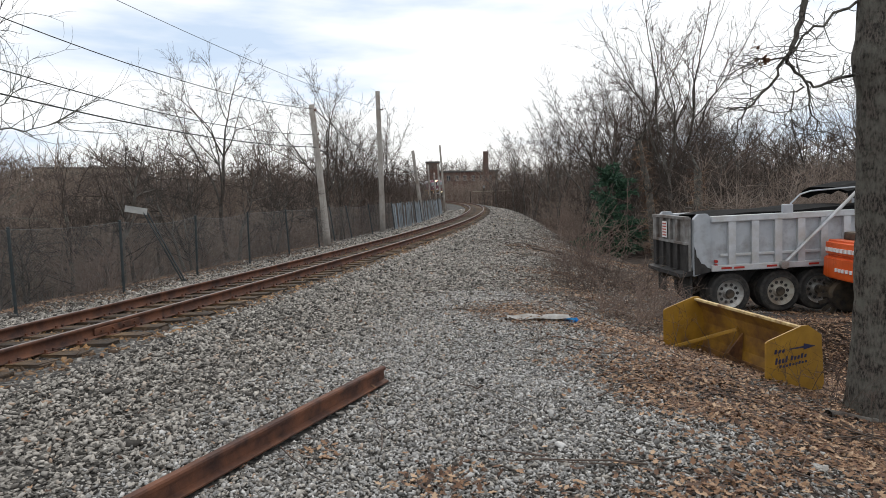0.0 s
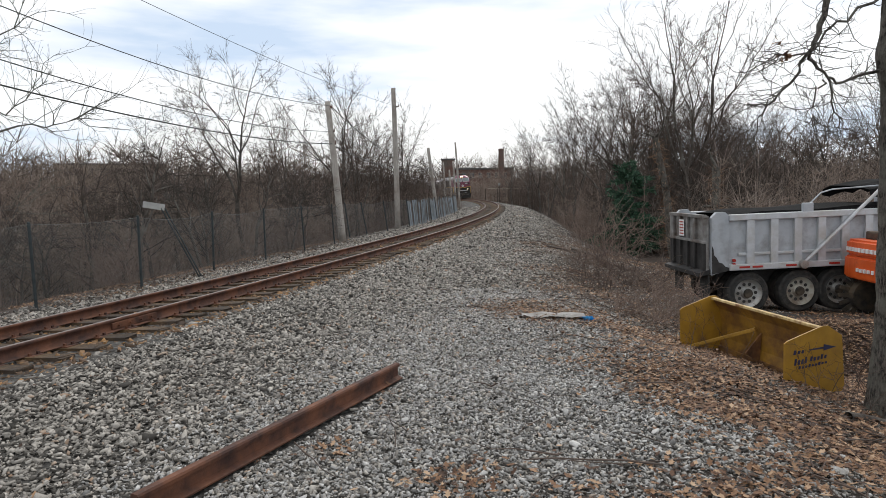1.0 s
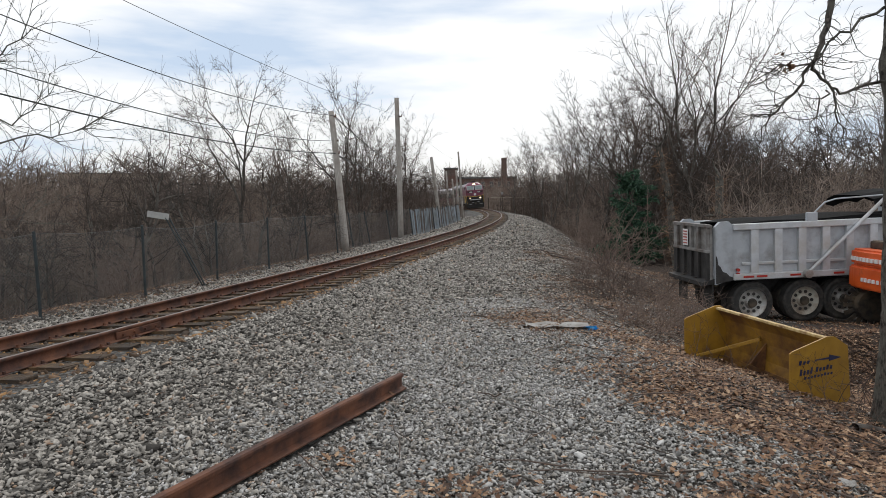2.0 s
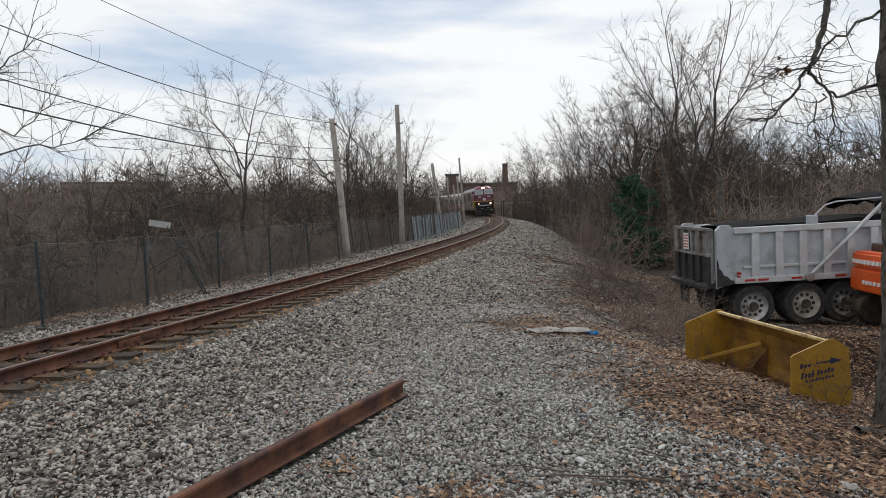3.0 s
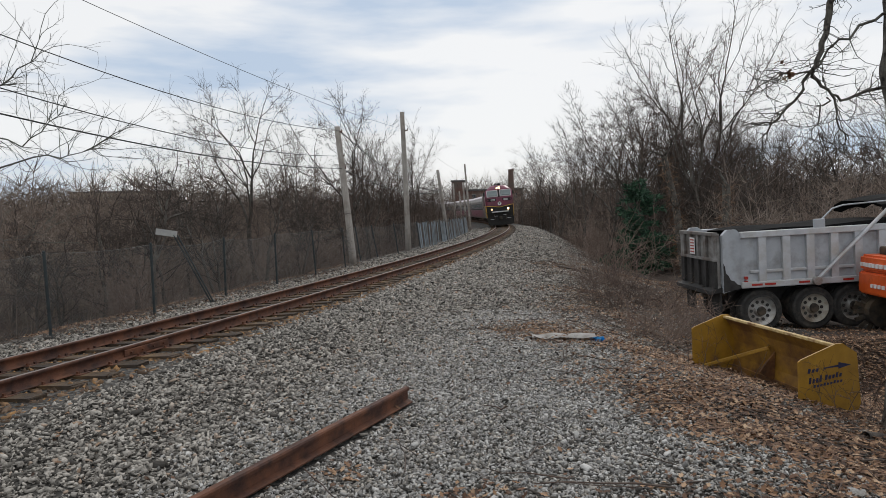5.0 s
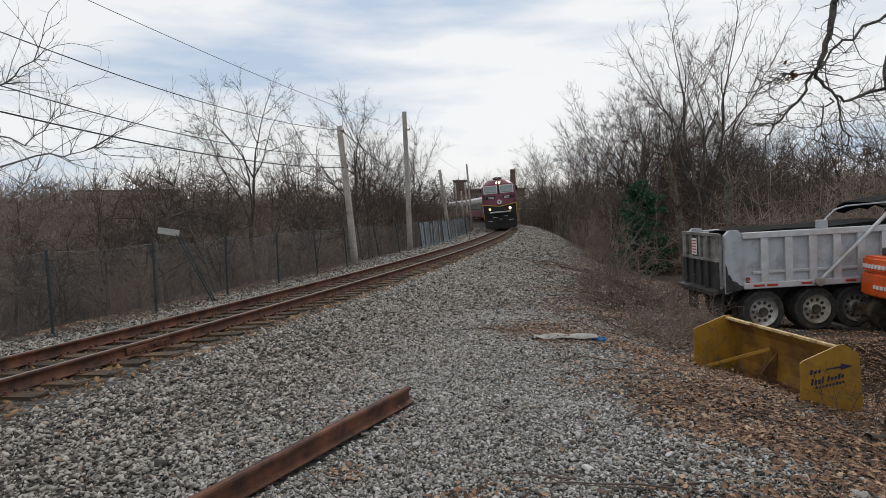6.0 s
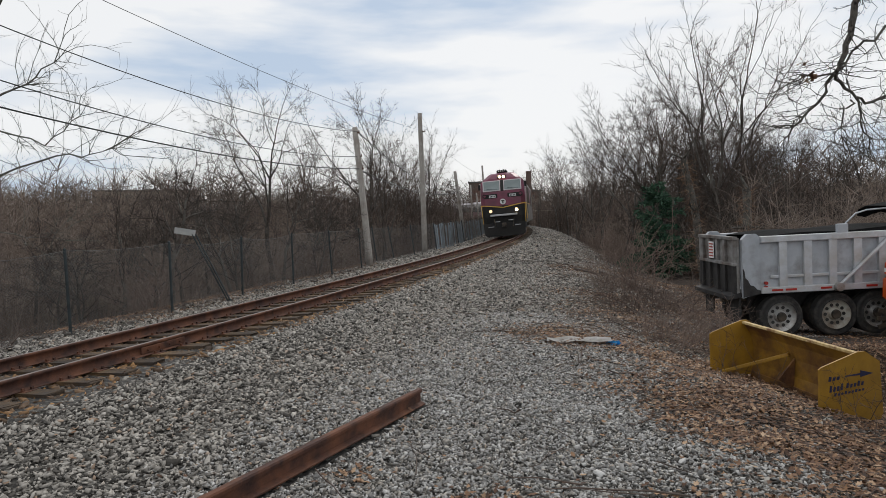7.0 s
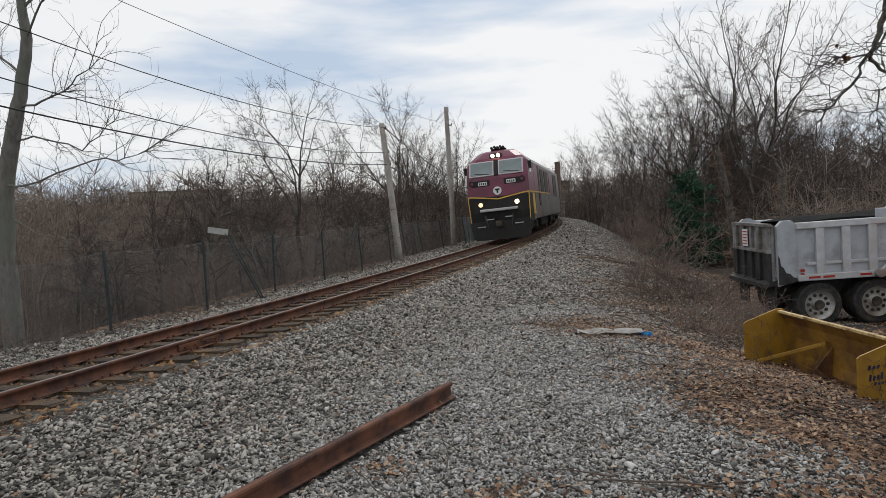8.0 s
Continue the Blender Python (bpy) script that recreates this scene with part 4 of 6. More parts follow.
def shrub_mesh(seed, height, stems, fan, twig_r=0.005, fine=1.0):
    rng = np.random.default_rng(seed)
    tb = Tubes()
    for _ in range(stems):
        a, tilt = rng.uniform(0, 2 * math.pi), abs(rng.normal(0, fan))
        d = np.array([math.cos(a) * math.sin(tilt), math.sin(a) * math.sin(tilt), math.cos(tilt)])
        p = np.array([rng.normal(0, 0.35), rng.normal(0, 0.35), -0.2])
        ln = height * rng.uniform(0.5, 1.1)
        line = limb_line(rng, p, d, ln, 7, 0.2, -0.03)
        r = twig_r * rng.uniform(1.6, 3.2)
        tb.add(line, np.linspace(r, twig_r * 0.8, 7), 4)
        for _ in range(int(rng.integers(6, 12) * fine)):
            i = int(rng.integers(1, 6))
            d2 = unit(unit(line[i] - line[i - 1]) + rng.normal(0, 0.95, 3))
            l2 = limb_line(rng, line[i], d2, ln * rng.uniform(0.15, 0.45), 4, 0.2, 0.02)
            tb.add(l2, np.linspace(twig_r * 1.1, twig_r * 0.6, 4), 3)
            for _ in range(int(rng.integers(1, 4))):
                d3 = unit(unit(l2[2] - l2[1]) + rng.normal(0, 0.6, 3))
                l3 = limb_line(rng, l2[int(rng.integers(1, 4))], d3, ln * rng.uniform(0.06, 0.2), 3, 0.2, 0.0)
                tb.add(l3, np.linspace(twig_r * 0.8, twig_r * 0.5, 3), 3)
    return tb.mesh("shrub")


def shrub_thing(seed, label, mat, **kw):
    return tagged(link_mesh("shrub", shrub_mesh(seed, **kw), mat), label, "shrub")


SHRUBS = [
    shrub_thing(41, "leafless brown thicket of arching stems", SCRUB, height=3.2, stems=30, fan=0.45, twig_r=0.006),
    shrub_thing(42, "leafless reddish-brown tangled brush", SCRUB_RED, height=2.6, stems=34, fan=0.65, twig_r=0.006),
    shrub_thing(43, "tall leafless grey-brown scrub", SCRUB, height=4.2, stems=26, fan=0.3, twig_r=0.007),
    shrub_thing(44, "low leafless bramble tangle", SCRUB_RED, height=1.5, stems=36, fan=0.85, twig_r=0.0045),
    shrub_thing(45, "thin bare saplings and dry weed stalks", TWIG_RED, height=1.25, stems=10, fan=0.35, twig_r=0.0028, fine=0.7),
]
for k, ob in enumerate(TREE_KINDS + SHRUBS):
    x, y = -60 - 7 * k, 95 + 3 * k
    ob.matrix_basis = pose(x, y, land_z(x, y))


def plant_all():
    rng = random.Random(77)
    # left of the line, single trees
    T = TREE_KINDS
    for kind, x, y, turn, size in (
            (0, -12.3, 36.0, 30, 1.0), (2, -10.2, 27.5, 200, 0.8), (4, -9.4, 24.0, 90, 0.85), (0, -13.0, 29.0, 10, 0.62),
            (0, -8.6, 50.0, 60, 1.12), (1, -7.4, 46.0, 140, 0.9), (0, -9.6, 58.0, 220, 0.95), (3, -5.8, 62.0, 300, 0.85), (2, -12.0, 44.0, 250, 1.0),
            (4, -11.6, 21.5, 170, 0.9), (2, -9.4, 19.2, 255, 0.5), (2, -14.5, 24.0, 20, 0.72), (1, -19.0, 40.0, 80, 0.7), (2, -23.0, 46.0, 180, 0.85),
            (4, -16.5, 31.0, 300, 1.05), (4, -19.0, 28.0, 45, 0.9), (1, -10.4, 40.0, 120, 0.85), (2, -6.6, 35.0, 210, 0.62), (4, -7.6, 31.0, 150, 0.8),
            (2, -9.0, 17.6, 100, 0.62), (4, -8.4, 20.6, 20, 0.8), (2, -10.9, 18.4, 330, 0.55), (4, -12.6, 18.0, 210, 0.75), (2, -7.6, 23.4, 60, 0.55), (4, -6.9, 26.0, 280, 0.75), (4, -10.4, 15.6, 150, 0.55), (2, -15.0, 20.0, 75, 0.6),
            (2, -27.0, 40.0, 240, 0.7), (0, -7.2, 58.0, 33, 0.8), (4, -31.0, 52.0, 120, 0.9), (0, -7.0, 75.0, 100, 0.85), (1, -6.0, 86.0, 160, 0.8), (3, -10.0, 80.0, 20, 0.85)):
        put(T[kind], x, y, turn, size, group="trees behind the fence")
    # right of the line
    for kind, x, y, turn, size in (
            (0, 10.4, 38.5, 15, 0.92), (0, 11.7, 41.0, 75, 1.02), (1, 8.8, 41.0, 190, 0.8), (3, 13.3, 36.5, 110, 1.12), (3, 14.6, 40.0, 290, 1.12), (2, 12.4, 34.0, 35, 0.78),
            (0, 15.2, 38.5, 215, 0.72), (2, 16.8, 35.0, 120, 0.82), (4, 18.2, 33.0, 10, 1.0), (0, 18.8, 40.0, 250, 0.7), (4, 14.6, 33.0, 130, 0.95), (2, 20.6, 37.0, 230, 0.85),
            (3, 22.5, 33.0, 20, 0.8), (1, 24.0, 35.0, 160, 0.9), (3, 25.6, 36.0, 250, 0.95), (0, 27.5, 36.0, 80, 0.9), (3, 21.4, 27.5, 190, 0.68), (1, 29.0, 33.0, 330, 0.95), (3, 23.4, 29.5, 100, 0.72),
            (3, 9.6, 53.0, 10, 0.72), (0, 10.4, 60.0, 70, 0.85), (1, 11.5, 68.0, 140, 0.9), (3, 9.6, 74.0, 200, 0.75), (1, 11.6, 80.0, 260, 1.0),
            (3, 13.0, 58.0, 320, 0.8), (2, 14.0, 50.0, 40, 1.0), (0, 16.0, 55.0, 300, 0.8), (0, 10.6, 92.0, 20, 0.95), (1, 12.4, 104.0, 110, 1.0), (0, 9.6, 110.0, 30, 0.95),
            (0, 10.8, 45.0, 33, 0.92), (1, 12.8, 44.0, 145, 0.95), (0, 14.0, 47.0, 265, 0.9), (1, 16.2, 43.0, 50, 0.85), (0, 17.6, 46.0, 175, 0.82), (1, 19.8, 44.0, 305, 0.8), (0, 21.8, 48.0, 95, 0.8),
            (4, 11.2, 36.0, 20, 1.15), (4, 13.6, 35.0, 140, 1.1), (4, 15.8, 33.0, 260, 1.0), (4, 17.2, 38.0, 80, 1.2), (4, 19.6, 32.0, 200, 1.0), (3, 8.6, 47.0, 15, 0.62), (0, 12.6, 39.0, 190, 0.95), (0, 11.4, 40.0, 125, 0.9),
            (0, 15.0, 41.0, 340, 0.82), (0, 16.6, 43.5, 25, 0.8), (0, 18.2, 41.0, 155, 0.76), (1, 20.0, 46.0, 70, 0.9), (0, 13.4, 43.0, 235, 0.88), (0, 17.4, 50.0, 105, 0.95), (0, 20.6, 52.0, 285, 0.9), (4, 16.4, 36.5, 45, 1.25), (4, 18.6, 35.5, 165, 1.2), (1, 14.6, 37.5, 15, 0.72),
            (0, 24.6, 33.0, 10, 0.85), (0, 26.4, 40.0, 130, 0.95), (1, 22.6, 38.0, 60, 0.9), (4, 20.4, 26.0, 310, 0.9),
            (0, 31.0, 44.0, 70, 0.9), (2, 24.0, 45.0, 150, 1.0), (1, 34.0, 40.0, 210, 0.9)):
        put(T[kind], x, y, turn, size, group="trees beyond the yard")
    # brush behind the fence
    for _ in range(215):
        s = -96 + 150 * rng.random() ** 1.3
        u = -5.0 - 26 * rng.random() ** 1.6
        p = arc(s, u)
        if math.hypot(p.x, p.y) < 11 or (p.y < 8):
            continue
        kind = rng.choice((0, 0, 1, 2, 2, 3)) if u < -6.5 else rng.choice((3, 3, 1, 4))
        put(SHRUBS[kind], p.x, p.y, rng.uniform(0, 360), rng.uniform(0.75, 1.25), group="brush behind the fence")
    # brush on the bank and round the yard
    for _ in range(80):
        y = rng.uniform(21, 70)
        u = crest(y) + 3.0 + 16 * rng.random() ** 1.4
        x = CX + math.sqrt((RAD + u) ** 2 - (y - CY) ** 2)
        if x > 5.5 and 12 < y < 20.5 + 0.12 * x:
            continue
        if (abs(x / y - 0.268) < 0.09 and y < 34) or (abs(x / y - 0.33) < 0.03 and y < 27) or (abs(x / y - 0.41) < 0.025 and y < 27):
            continue
        kind = rng.choice((0, 1, 1, 2, 3, 3)) if u > crest(y) + 4.2 else rng.choice((3, 4, 3))
        put(SHRUBS[kind], x, y, rng.uniform(0, 360), rng.uniform(0.7, 1.15), group="brush beyond the yard")
    for _ in range(34):
        x, y = rng.uniform(8, 32), rng.uniform(22.5, 38)
        if abs(x / y - 0.268) < 0.09 or (abs(x / y - 0.33) < 0.03 and y < 27) or (abs(x / y - 0.41) < 0.025 and y < 27):
            continue
        put(SHRUBS[rng.choice((0, 1, 2, 2))], x, y, rng.uniform(0, 360), rng.uniform(0.8, 1.2), group="brush beyond the yard")
    # stalks and brambles near the pusher and the tree
    for x, y, size, kind in ((3.9, 9.6, 0.8, 4), (4.6, 7.75, 0.85, 4), (5.0, 7.5, 0.9, 4), (3.5, 12.4, 0.9, 3), (4.5, 13.2, 0.9, 3), (5.2, 14.0, 0.75, 3), (5.6, 12.6, 0.8, 4),
                             (5.9, 10.2, 0.9, 4), (6.4, 9.4, 0.8, 4), (5.3, 6.6, 0.9, 4), (4.7, 6.0, 0.8, 4), (3.4, 15.5, 0.8, 3), (4.4, 17.0, 1.0, 3), (5.4, 18.5, 1.0, 3),
                             (3.6, 19.0, 0.8, 3), (4.8, 21.0, 1.1, 1), (7.0, 12.0, 0.6, 4), (6.1, 8.3, 1.0, 4), (4.2, 10.9, 0.7, 4), (3.0, 17.2, 0.6, 4)):
        put(SHRUBS[kind], x, y, rng.uniform(0, 360), size, group="stalks round the snow pusher")


plant_all()


def grove_mesh(seed, count, radius, h0, h1, arms, thick):
    """A patch of broom-shaped leafless stems."""
    rng = np.random.default_rng(seed)
    tb = Tubes()
    for _ in range(count):
        a, d, h = rng.uniform(0, 2 * math.pi), radius * math.sqrt(rng.uniform()), rng.uniform(h0, h1)
        p = np.array([d * math.cos(a), d * math.sin(a), -1.2])
        trunk = limb_line(rng, p, np.array([rng.normal(0, 0.08), rng.normal(0, 0.08), 1.0]), h + 1.2, 5, 0.06, 0.05)
        tb.add(trunk, np.linspace(thick * 2.6, thick * 0.6, 5), 4)
        for _ in range(arms):
            i = int(rng.integers(1, 5))
            d2 = unit(np.array([rng.normal(0, 0.75), rng.normal(0, 0.75), rng.uniform(0.2, 1.0)]))
            l2 = limb_line(rng, trunk[i], d2, h * rng.uniform(0.12, 0.42), 3, 0.2, 0.05)
            tb.add(l2, np.linspace(thick, thick * 0.4, 3), 3)
    return tb.mesh("grove")


def build_woods(name, label, meshes, seed, count, spot, mat):
    rng = random.Random(seed)
    w = thing(name, Matrix(), label, "woods", kind="stuff")
    for me in meshes:
        if not me.materials:
            me.materials.append(mat)
    for _ in range(count):
        x, y = spot(rng)
        g = new("grove", rng.choice(meshes))
        g.parent = w
        k = rng.uniform(0.8, 1.2)
        g.matrix_basis = pose(x, y, land_z(x, y), 0, 0, rng.uniform(0, 360)) @ Matrix.Diagonal((k, k, k, 1))
    return w


def sector(a0, a1, d0, d1, ok, power=1.0):
    def spot(rng):
        while True:
            a, d = radians(rng.uniform(a0, a1)), d0 + (d1 - d0) * rng.random() ** power
            x, y = d * math.sin(a), d * math.cos(a)
            if ok(x, y):
                return x, y
    return spot


FAR_GROVES = [grove_mesh(s, 46, 15.0, 5.0, 9.5, 22, 0.035) for s in (3, 4, 5)]
LOW_GROVES = [grove_mesh(s, 60, 4.5, 1.6, 4.2, 14, 0.009) for s in (6, 7, 8)]
build_woods("far_woods", "distant grey-brown leafless woods across the low ground", FAR_GROVES, 1, 150,
            sector(-52, 3, 75, 340, lambda x, y: track_u(x, y) < -26), SCRUB)
build_woods("far_woods", "distant leafless woods on the rising ground", FAR_GROVES, 2, 110,
            sector(1, 52, 75, 330, lambda x, y: track_u(x, y) > 22), SCRUB)
build_woods("far_woods", "leafless trees in front of the distant mill", FAR_GROVES, 3, 30,
            sector(-20, 11, 165, 248, lambda x, y: abs(track_u(x, y)) > 21), SCRUB)
build_woods("undergrowth", "leafless undergrowth filling the low ground behind the fence", LOW_GROVES, 4, 60,
            sector(-50, 3, 24, 110, lambda x, y: -48 < track_u(x, y) < -9.5, 1.3), SCRUB)
build_woods("undergrowth", "leafless undergrowth on the bank beyond the gravel", LOW_GROVES, 5, 80,
            sector(3, 48, 28, 105, lambda x, y: crest(y) + 7 < track_u(x, y) < 45 and (abs(x / y - 0.268) > 0.19 or y > 44), 1.3), SCRUB_RED)


MID_GROVES = [grove_mesh(s, 26, 5.0, 3.0, 7.0, 26, 0.014) for s in (31, 32, 33)]
build_woods("scrub_woods", "dense dark scrub and young trees along the curve", MID_GROVES, 6, 58,
            sector(-13, 2, 52, 165, lambda x, y: -40 < track_u(x, y) < -9.5), TWIG_RED)
build_woods("scrub_woods", "dense dark scrub and young trees on the outside of the curve", MID_GROVES, 7, 20,
            sector(3, 17, 50, 170, lambda x, y: 9.5 < track_u(x, y) < 34), SCRUB_RED)
TALL_GROVES = [grove_mesh(s, 30, 14.0, 12.0, 17.0, 30, 0.05) for s in (34, 35)]
build_woods("far_woods", "tall leafless trees behind the mill", TALL_GROVES, 8, 9,
            sector(-2.5, 6.5, 288, 330, lambda x, y: True), TWIG)


def build_evergreen():
    rng = np.random.default_rng(9)
    t = thing("evergreen_tree", pose(9.15, 34.5, land_z(9.15, 34.5)), "small dark green evergreen tree among bare brush", "evergreen tree")
    wood, v, f = Tubes(), [], []
    trunk = limb_line(rng, np.array([0, 0, -0.3]), np.array([0.06, 0, 1.0]), 5.3, 8, 0.03, 0.05)
    wood.add(trunk, np.linspace(0.11, 0.02, 8), 8)
    n = 0
    for k in range(95):
        t0 = rng.uniform(0.03, 0.98)
        p = trunk[0] + (trunk[-1] - trunk[0]) * t0
        a = rng.uniform(0, 2 * math.pi)
        ln = (0.3 + 2.1 * (1 - t0) ** 0.7) * rng.uniform(0.45, 1.2)
        br = limb_line(rng, p, np.array([math.cos(a), math.sin(a), rng.uniform(-0.15, 0.3)]), ln, 6, 0.1, 0.02)
        wood.add(br, np.linspace(0.022, 0.006, 6), 4)
        for _ in range(int(95 * ln)):
            w = rng.uniform(0.2, 1.0) * 5
            i = min(int(w), 4)
            c = br[i] + (br[i + 1] - br[i]) * (w - i) + rng.normal(0, 0.07, 3)
            d = unit(unit(br[i + 1] - br[i]) + rng.normal(0, 0.7, 3))
            s = unit(np.cross(d, rng.normal(0, 1, 3)))
            size = rng.uniform(0.14, 0.3)
            v += [c - s * size * 0.2, c + s * size * 0.2, c + d * size]
            f.append((n, n + 1, n + 2))
            n += 3
    link_mesh("trunk", wood.mesh("trunk"), BARK, t)
    link_mesh("foliage", np_mesh("foliage", v, f), NEEDLE, t, "dark green needle sprays")
    return t


build_evergreen()


def build_snag(x, y, lean_x, height, r, seed):
    rng = np.random.default_rng(seed)
    t = thing("dead_snag", pose(x, y, land_z(x, y)), "broken dead trunk wrapped in shaggy vines", "dead tree")
    tb, vines = Tubes(), Tubes()
    line = limb_line(rng, np.array([0, 0, -0.3]), np.array([lean_x, 0, 1.0]), height, 9, 0.04, 0.02)
    tb.add(line, np.linspace(r, r * 0.75, 9), 9)
    for _ in range(420):
        i = rng.integers(1, 8)
        a = rng.uniform(0, 2 * math.pi)
        o = np.array([math.cos(a), math.sin(a), 0])
        p = line[i] + (line[i + 1] - line[i]) * rng.uniform() + o * r * 0.8
        vines.add(limb_line(rng, p, o + np.array([0, 0, rng.uniform(-0.8, 0.6)]), rng.uniform(0.12, 0.5), 4, 0.35, -0.05), np.linspace(0.008, 0.003, 4), 3)
    for _ in range(4):
        i = int(rng.integers(5, 9))
        tb.add(limb_line(rng, line[i], np.array([rng.normal(), rng.normal(), 0.4]), rng.uniform(0.3, 0.9), 4, 0.2, 0), np.linspace(r * 0.4, 0.02, 4), 5)
    link_mesh("trunk", tb.mesh("trunk"), BARK_NEAR, t)
    link_mesh("vines", vines.mesh("vines"), LEAF, t, "shaggy dry vines")
    return t


build_snag(9.1, 26.5, -0.13, 5.9, 0.17, 5)
build_snag(10.7, 26.5, 0.0, 4.7, 0.22, 6)


def build_near_tree():
    """The oak beside the pusher, with limbs hanging into the view."""
    t = thing("oak_tree", pose(0, 0, 0), "large dark furrowed oak trunk with crooked limbs over the yard", "tree")
    rng = np.random.default_rng(31)
    tb = Tubes()
    bx, by = 5.3, 7.55
    bz = land_z(bx, by)
    n = 120
    zs = np.linspace(-0.25, 7.5, n)
    line = np.stack([bx - 0.035 * np.maximum(zs, 0) + 0.025 * np.sin(zs), by + 0.02 * np.sin(zs * 1.3), bz + zs], -1)
    rad = 0.28 + 0.11 * np.exp(-np.maximum(zs, 0) * 2.2) - 0.012 * zs + 0.05 * np.exp(-((zs - 4.35) / 0.22) ** 2)
    tb.add(line, rad, 90)
    me = tb.mesh("trunk")
    for vert in me.vertices:
        c = vert.co
        a = math.atan2(c.y - by, c.x - bx)
        k = 0.045 * (abs(noise.noise((a * 5.5, c.z * 1.6, 0.3))) + 0.6 * abs(noise.noise((a * 11.0, c.z * 4.0, 2.3)))) - 0.02
        c.x += math.cos(a) * k
        c.y += math.sin(a) * k
    me.shade_smooth()
    link_mesh("trunk", me, BARK_NEAR, t)
    limbs = ([(5.35, 7.55, 5.3), (4.81, 7.63, 4.96), (4.39, 7.54, 4.51), (4.22, 7.47, 4.11), (4.12, 7.4, 3.73), (3.99, 7.33, 3.44), (3.91, 7.28, 3.32)],
             [(3.91, 7.28, 3.32), (3.81, 7.27, 3.15), (3.64, 7.25, 2.91), (3.45, 7.23, 2.77), (3.22, 7.22, 2.77)],
             [(3.45, 7.23, 2.77), (3.34, 7.21, 2.57), (3.32, 7.19, 2.29)],
             [(3.91, 7.28, 3.32), (4.03, 7.33, 3.17), (4.18, 7.38, 3.06), (4.27, 7.42, 2.82), (4.37, 7.45, 2.53)],
             [(5.44, 7.7, 4.14), (4.86, 7.59, 4.0), (4.43, 7.48, 3.74), (4.13, 7.38, 3.53), (3.92, 7.29, 3.35)],
             [(3.91, 7.28, 3.32), (3.66, 7.24, 3.28), (3.43, 7.19, 3.24), (3.25, 7.15, 3.21)],
             [(4.18, 7.38, 3.06), (4.03, 7.36, 2.91), (4.01, 7.34, 2.63), (4.06, 7.33, 2.4)],
             [(4.18, 7.38, 3.06), (4.44, 7.49, 3.04), (4.73, 7.61, 3.12), (5.17, 7.74, 3.26)])
    tops = ((0.05, 0.024), (0.02, 0.007), (0.009, 0.003), (0.02, 0.006), (0.02, 0.01), (0.012, 0.004), (0.012, 0.004), (0.013, 0.02))
    twigs = Tubes()
    for line0, (r, r_end) in zip(limbs, tops):
        pts = []
        for a, b in zip(line0, line0[1:]):
            a, b = np.array(a), np.array(b)
            for w in (0, 0.33, 0.66):
                pts.append(a + (b - a) * w + rng.normal(0, 0.018, 3))
        pts.append(np.array(line0[-1]))
        pts = np.array(pts)
        wood = Tubes()
        wood.add(pts, np.linspace(r, r_end, len(pts)), 8)
        m = wood.mesh("limb")
        m.shade_smooth()
        link_mesh("limb", m, BARK_NEAR, t)
        for _ in range(int(4 * len(line0))):
            i = int(rng.integers(len(pts) // 3, len(pts)))
            d = unit(unit(pts[i] - pts[i - 1]) + rng.normal(0, 0.8, 3))
            ln = rng.uniform(0.15, 0.6)
            l1 = limb_line(rng, pts[i], d, ln, 6, 0.28, 0.03)
            twigs.add(l1, np.linspace(0.0055, 0.0022, 6), 4)
            for _ in range(int(rng.integers(2, 5))):
                j = int(rng.integers(1, 6))
                l2 = limb_line(rng, l1[j], unit(unit(l1[j] - l1[j - 1]) + rng.normal(0, 0.8, 3)), ln * rng.uniform(0.2, 0.6), 4, 0.3, 0.05)
                twigs.add(l2, np.linspace(0.003, 0.0014, 4), 3)
    link_mesh("twig_spray", twigs.mesh("twig_spray"), BARK_NEAR, t, "crooked bare twigs")["kind"] = "stuff"
    v, f, k = [], [], 0
    for c in ((3.57, 7.26, 3.42), (3.63, 7.24, 3.27), (3.6, 7.25, 3.3)):
        for _ in range(9):
            p = np.array(c) + rng.normal(0, 0.018, 3)
            d, s = unit(rng.normal(0, 1, 3)), unit(rng.normal(0, 1, 3))
            v += [p, p + d * 0.04 + s * 0.025, p + d * 0.08, p + d * 0.04 - s * 0.025]
            f.append((k, k + 1, k + 2, k + 3))
            k += 4
    link_mesh("clinging_leaves", np_mesh("clinging_leaves", v, f), LEAF, t, "dry brown leaf clusters")
    return t


build_near_tree()


def bough(rng, line0, r, r_end, wood, twigs, count, jitter=0.03):
    """A crooked limb through a few bends, with side twigs."""
    pts = []
    for a, b in zip(line0, line0[1:]):
        a, b = np.array(a, float), np.array(b, float)
        for w in (0, 0.33, 0.66):
            pts.append(a + (b - a) * w + rng.normal(0, jitter, 3))
    pts.append(np.array(line0[-1], float))
    wood.add(pts, np.linspace(r, r_end, len(pts)), 8)
    for _ in range(count):
        i = int(rng.integers(2, len(pts)))
        d = unit(unit(pts[i] - pts[i - 1]) + rng.normal(0, 0.6, 3) + np.array([0, 0, 0.25]))
        ln = rng.uniform(0.5, 1.6)
        l1 = limb_line(rng, pts[i], d, ln, 6, 0.18, 0.06)
        twigs.add(l1, np.linspace(min(r * 0.35, 0.009), 0.004, 6), 4)
        for _ in range(int(rng.integers(5, 10))):
            j = int(rng.integers(1, 6))
            l2 = limb_line(rng, l1[j], unit(unit(l1[j] - l1[j - 1]) + rng.normal(0, 0.6, 3)), ln * rng.uniform(0.2, 0.5), 4, 0.2, 0.08)
            twigs.add(l2, np.linspace(0.004, 0.0022, 4), 3)


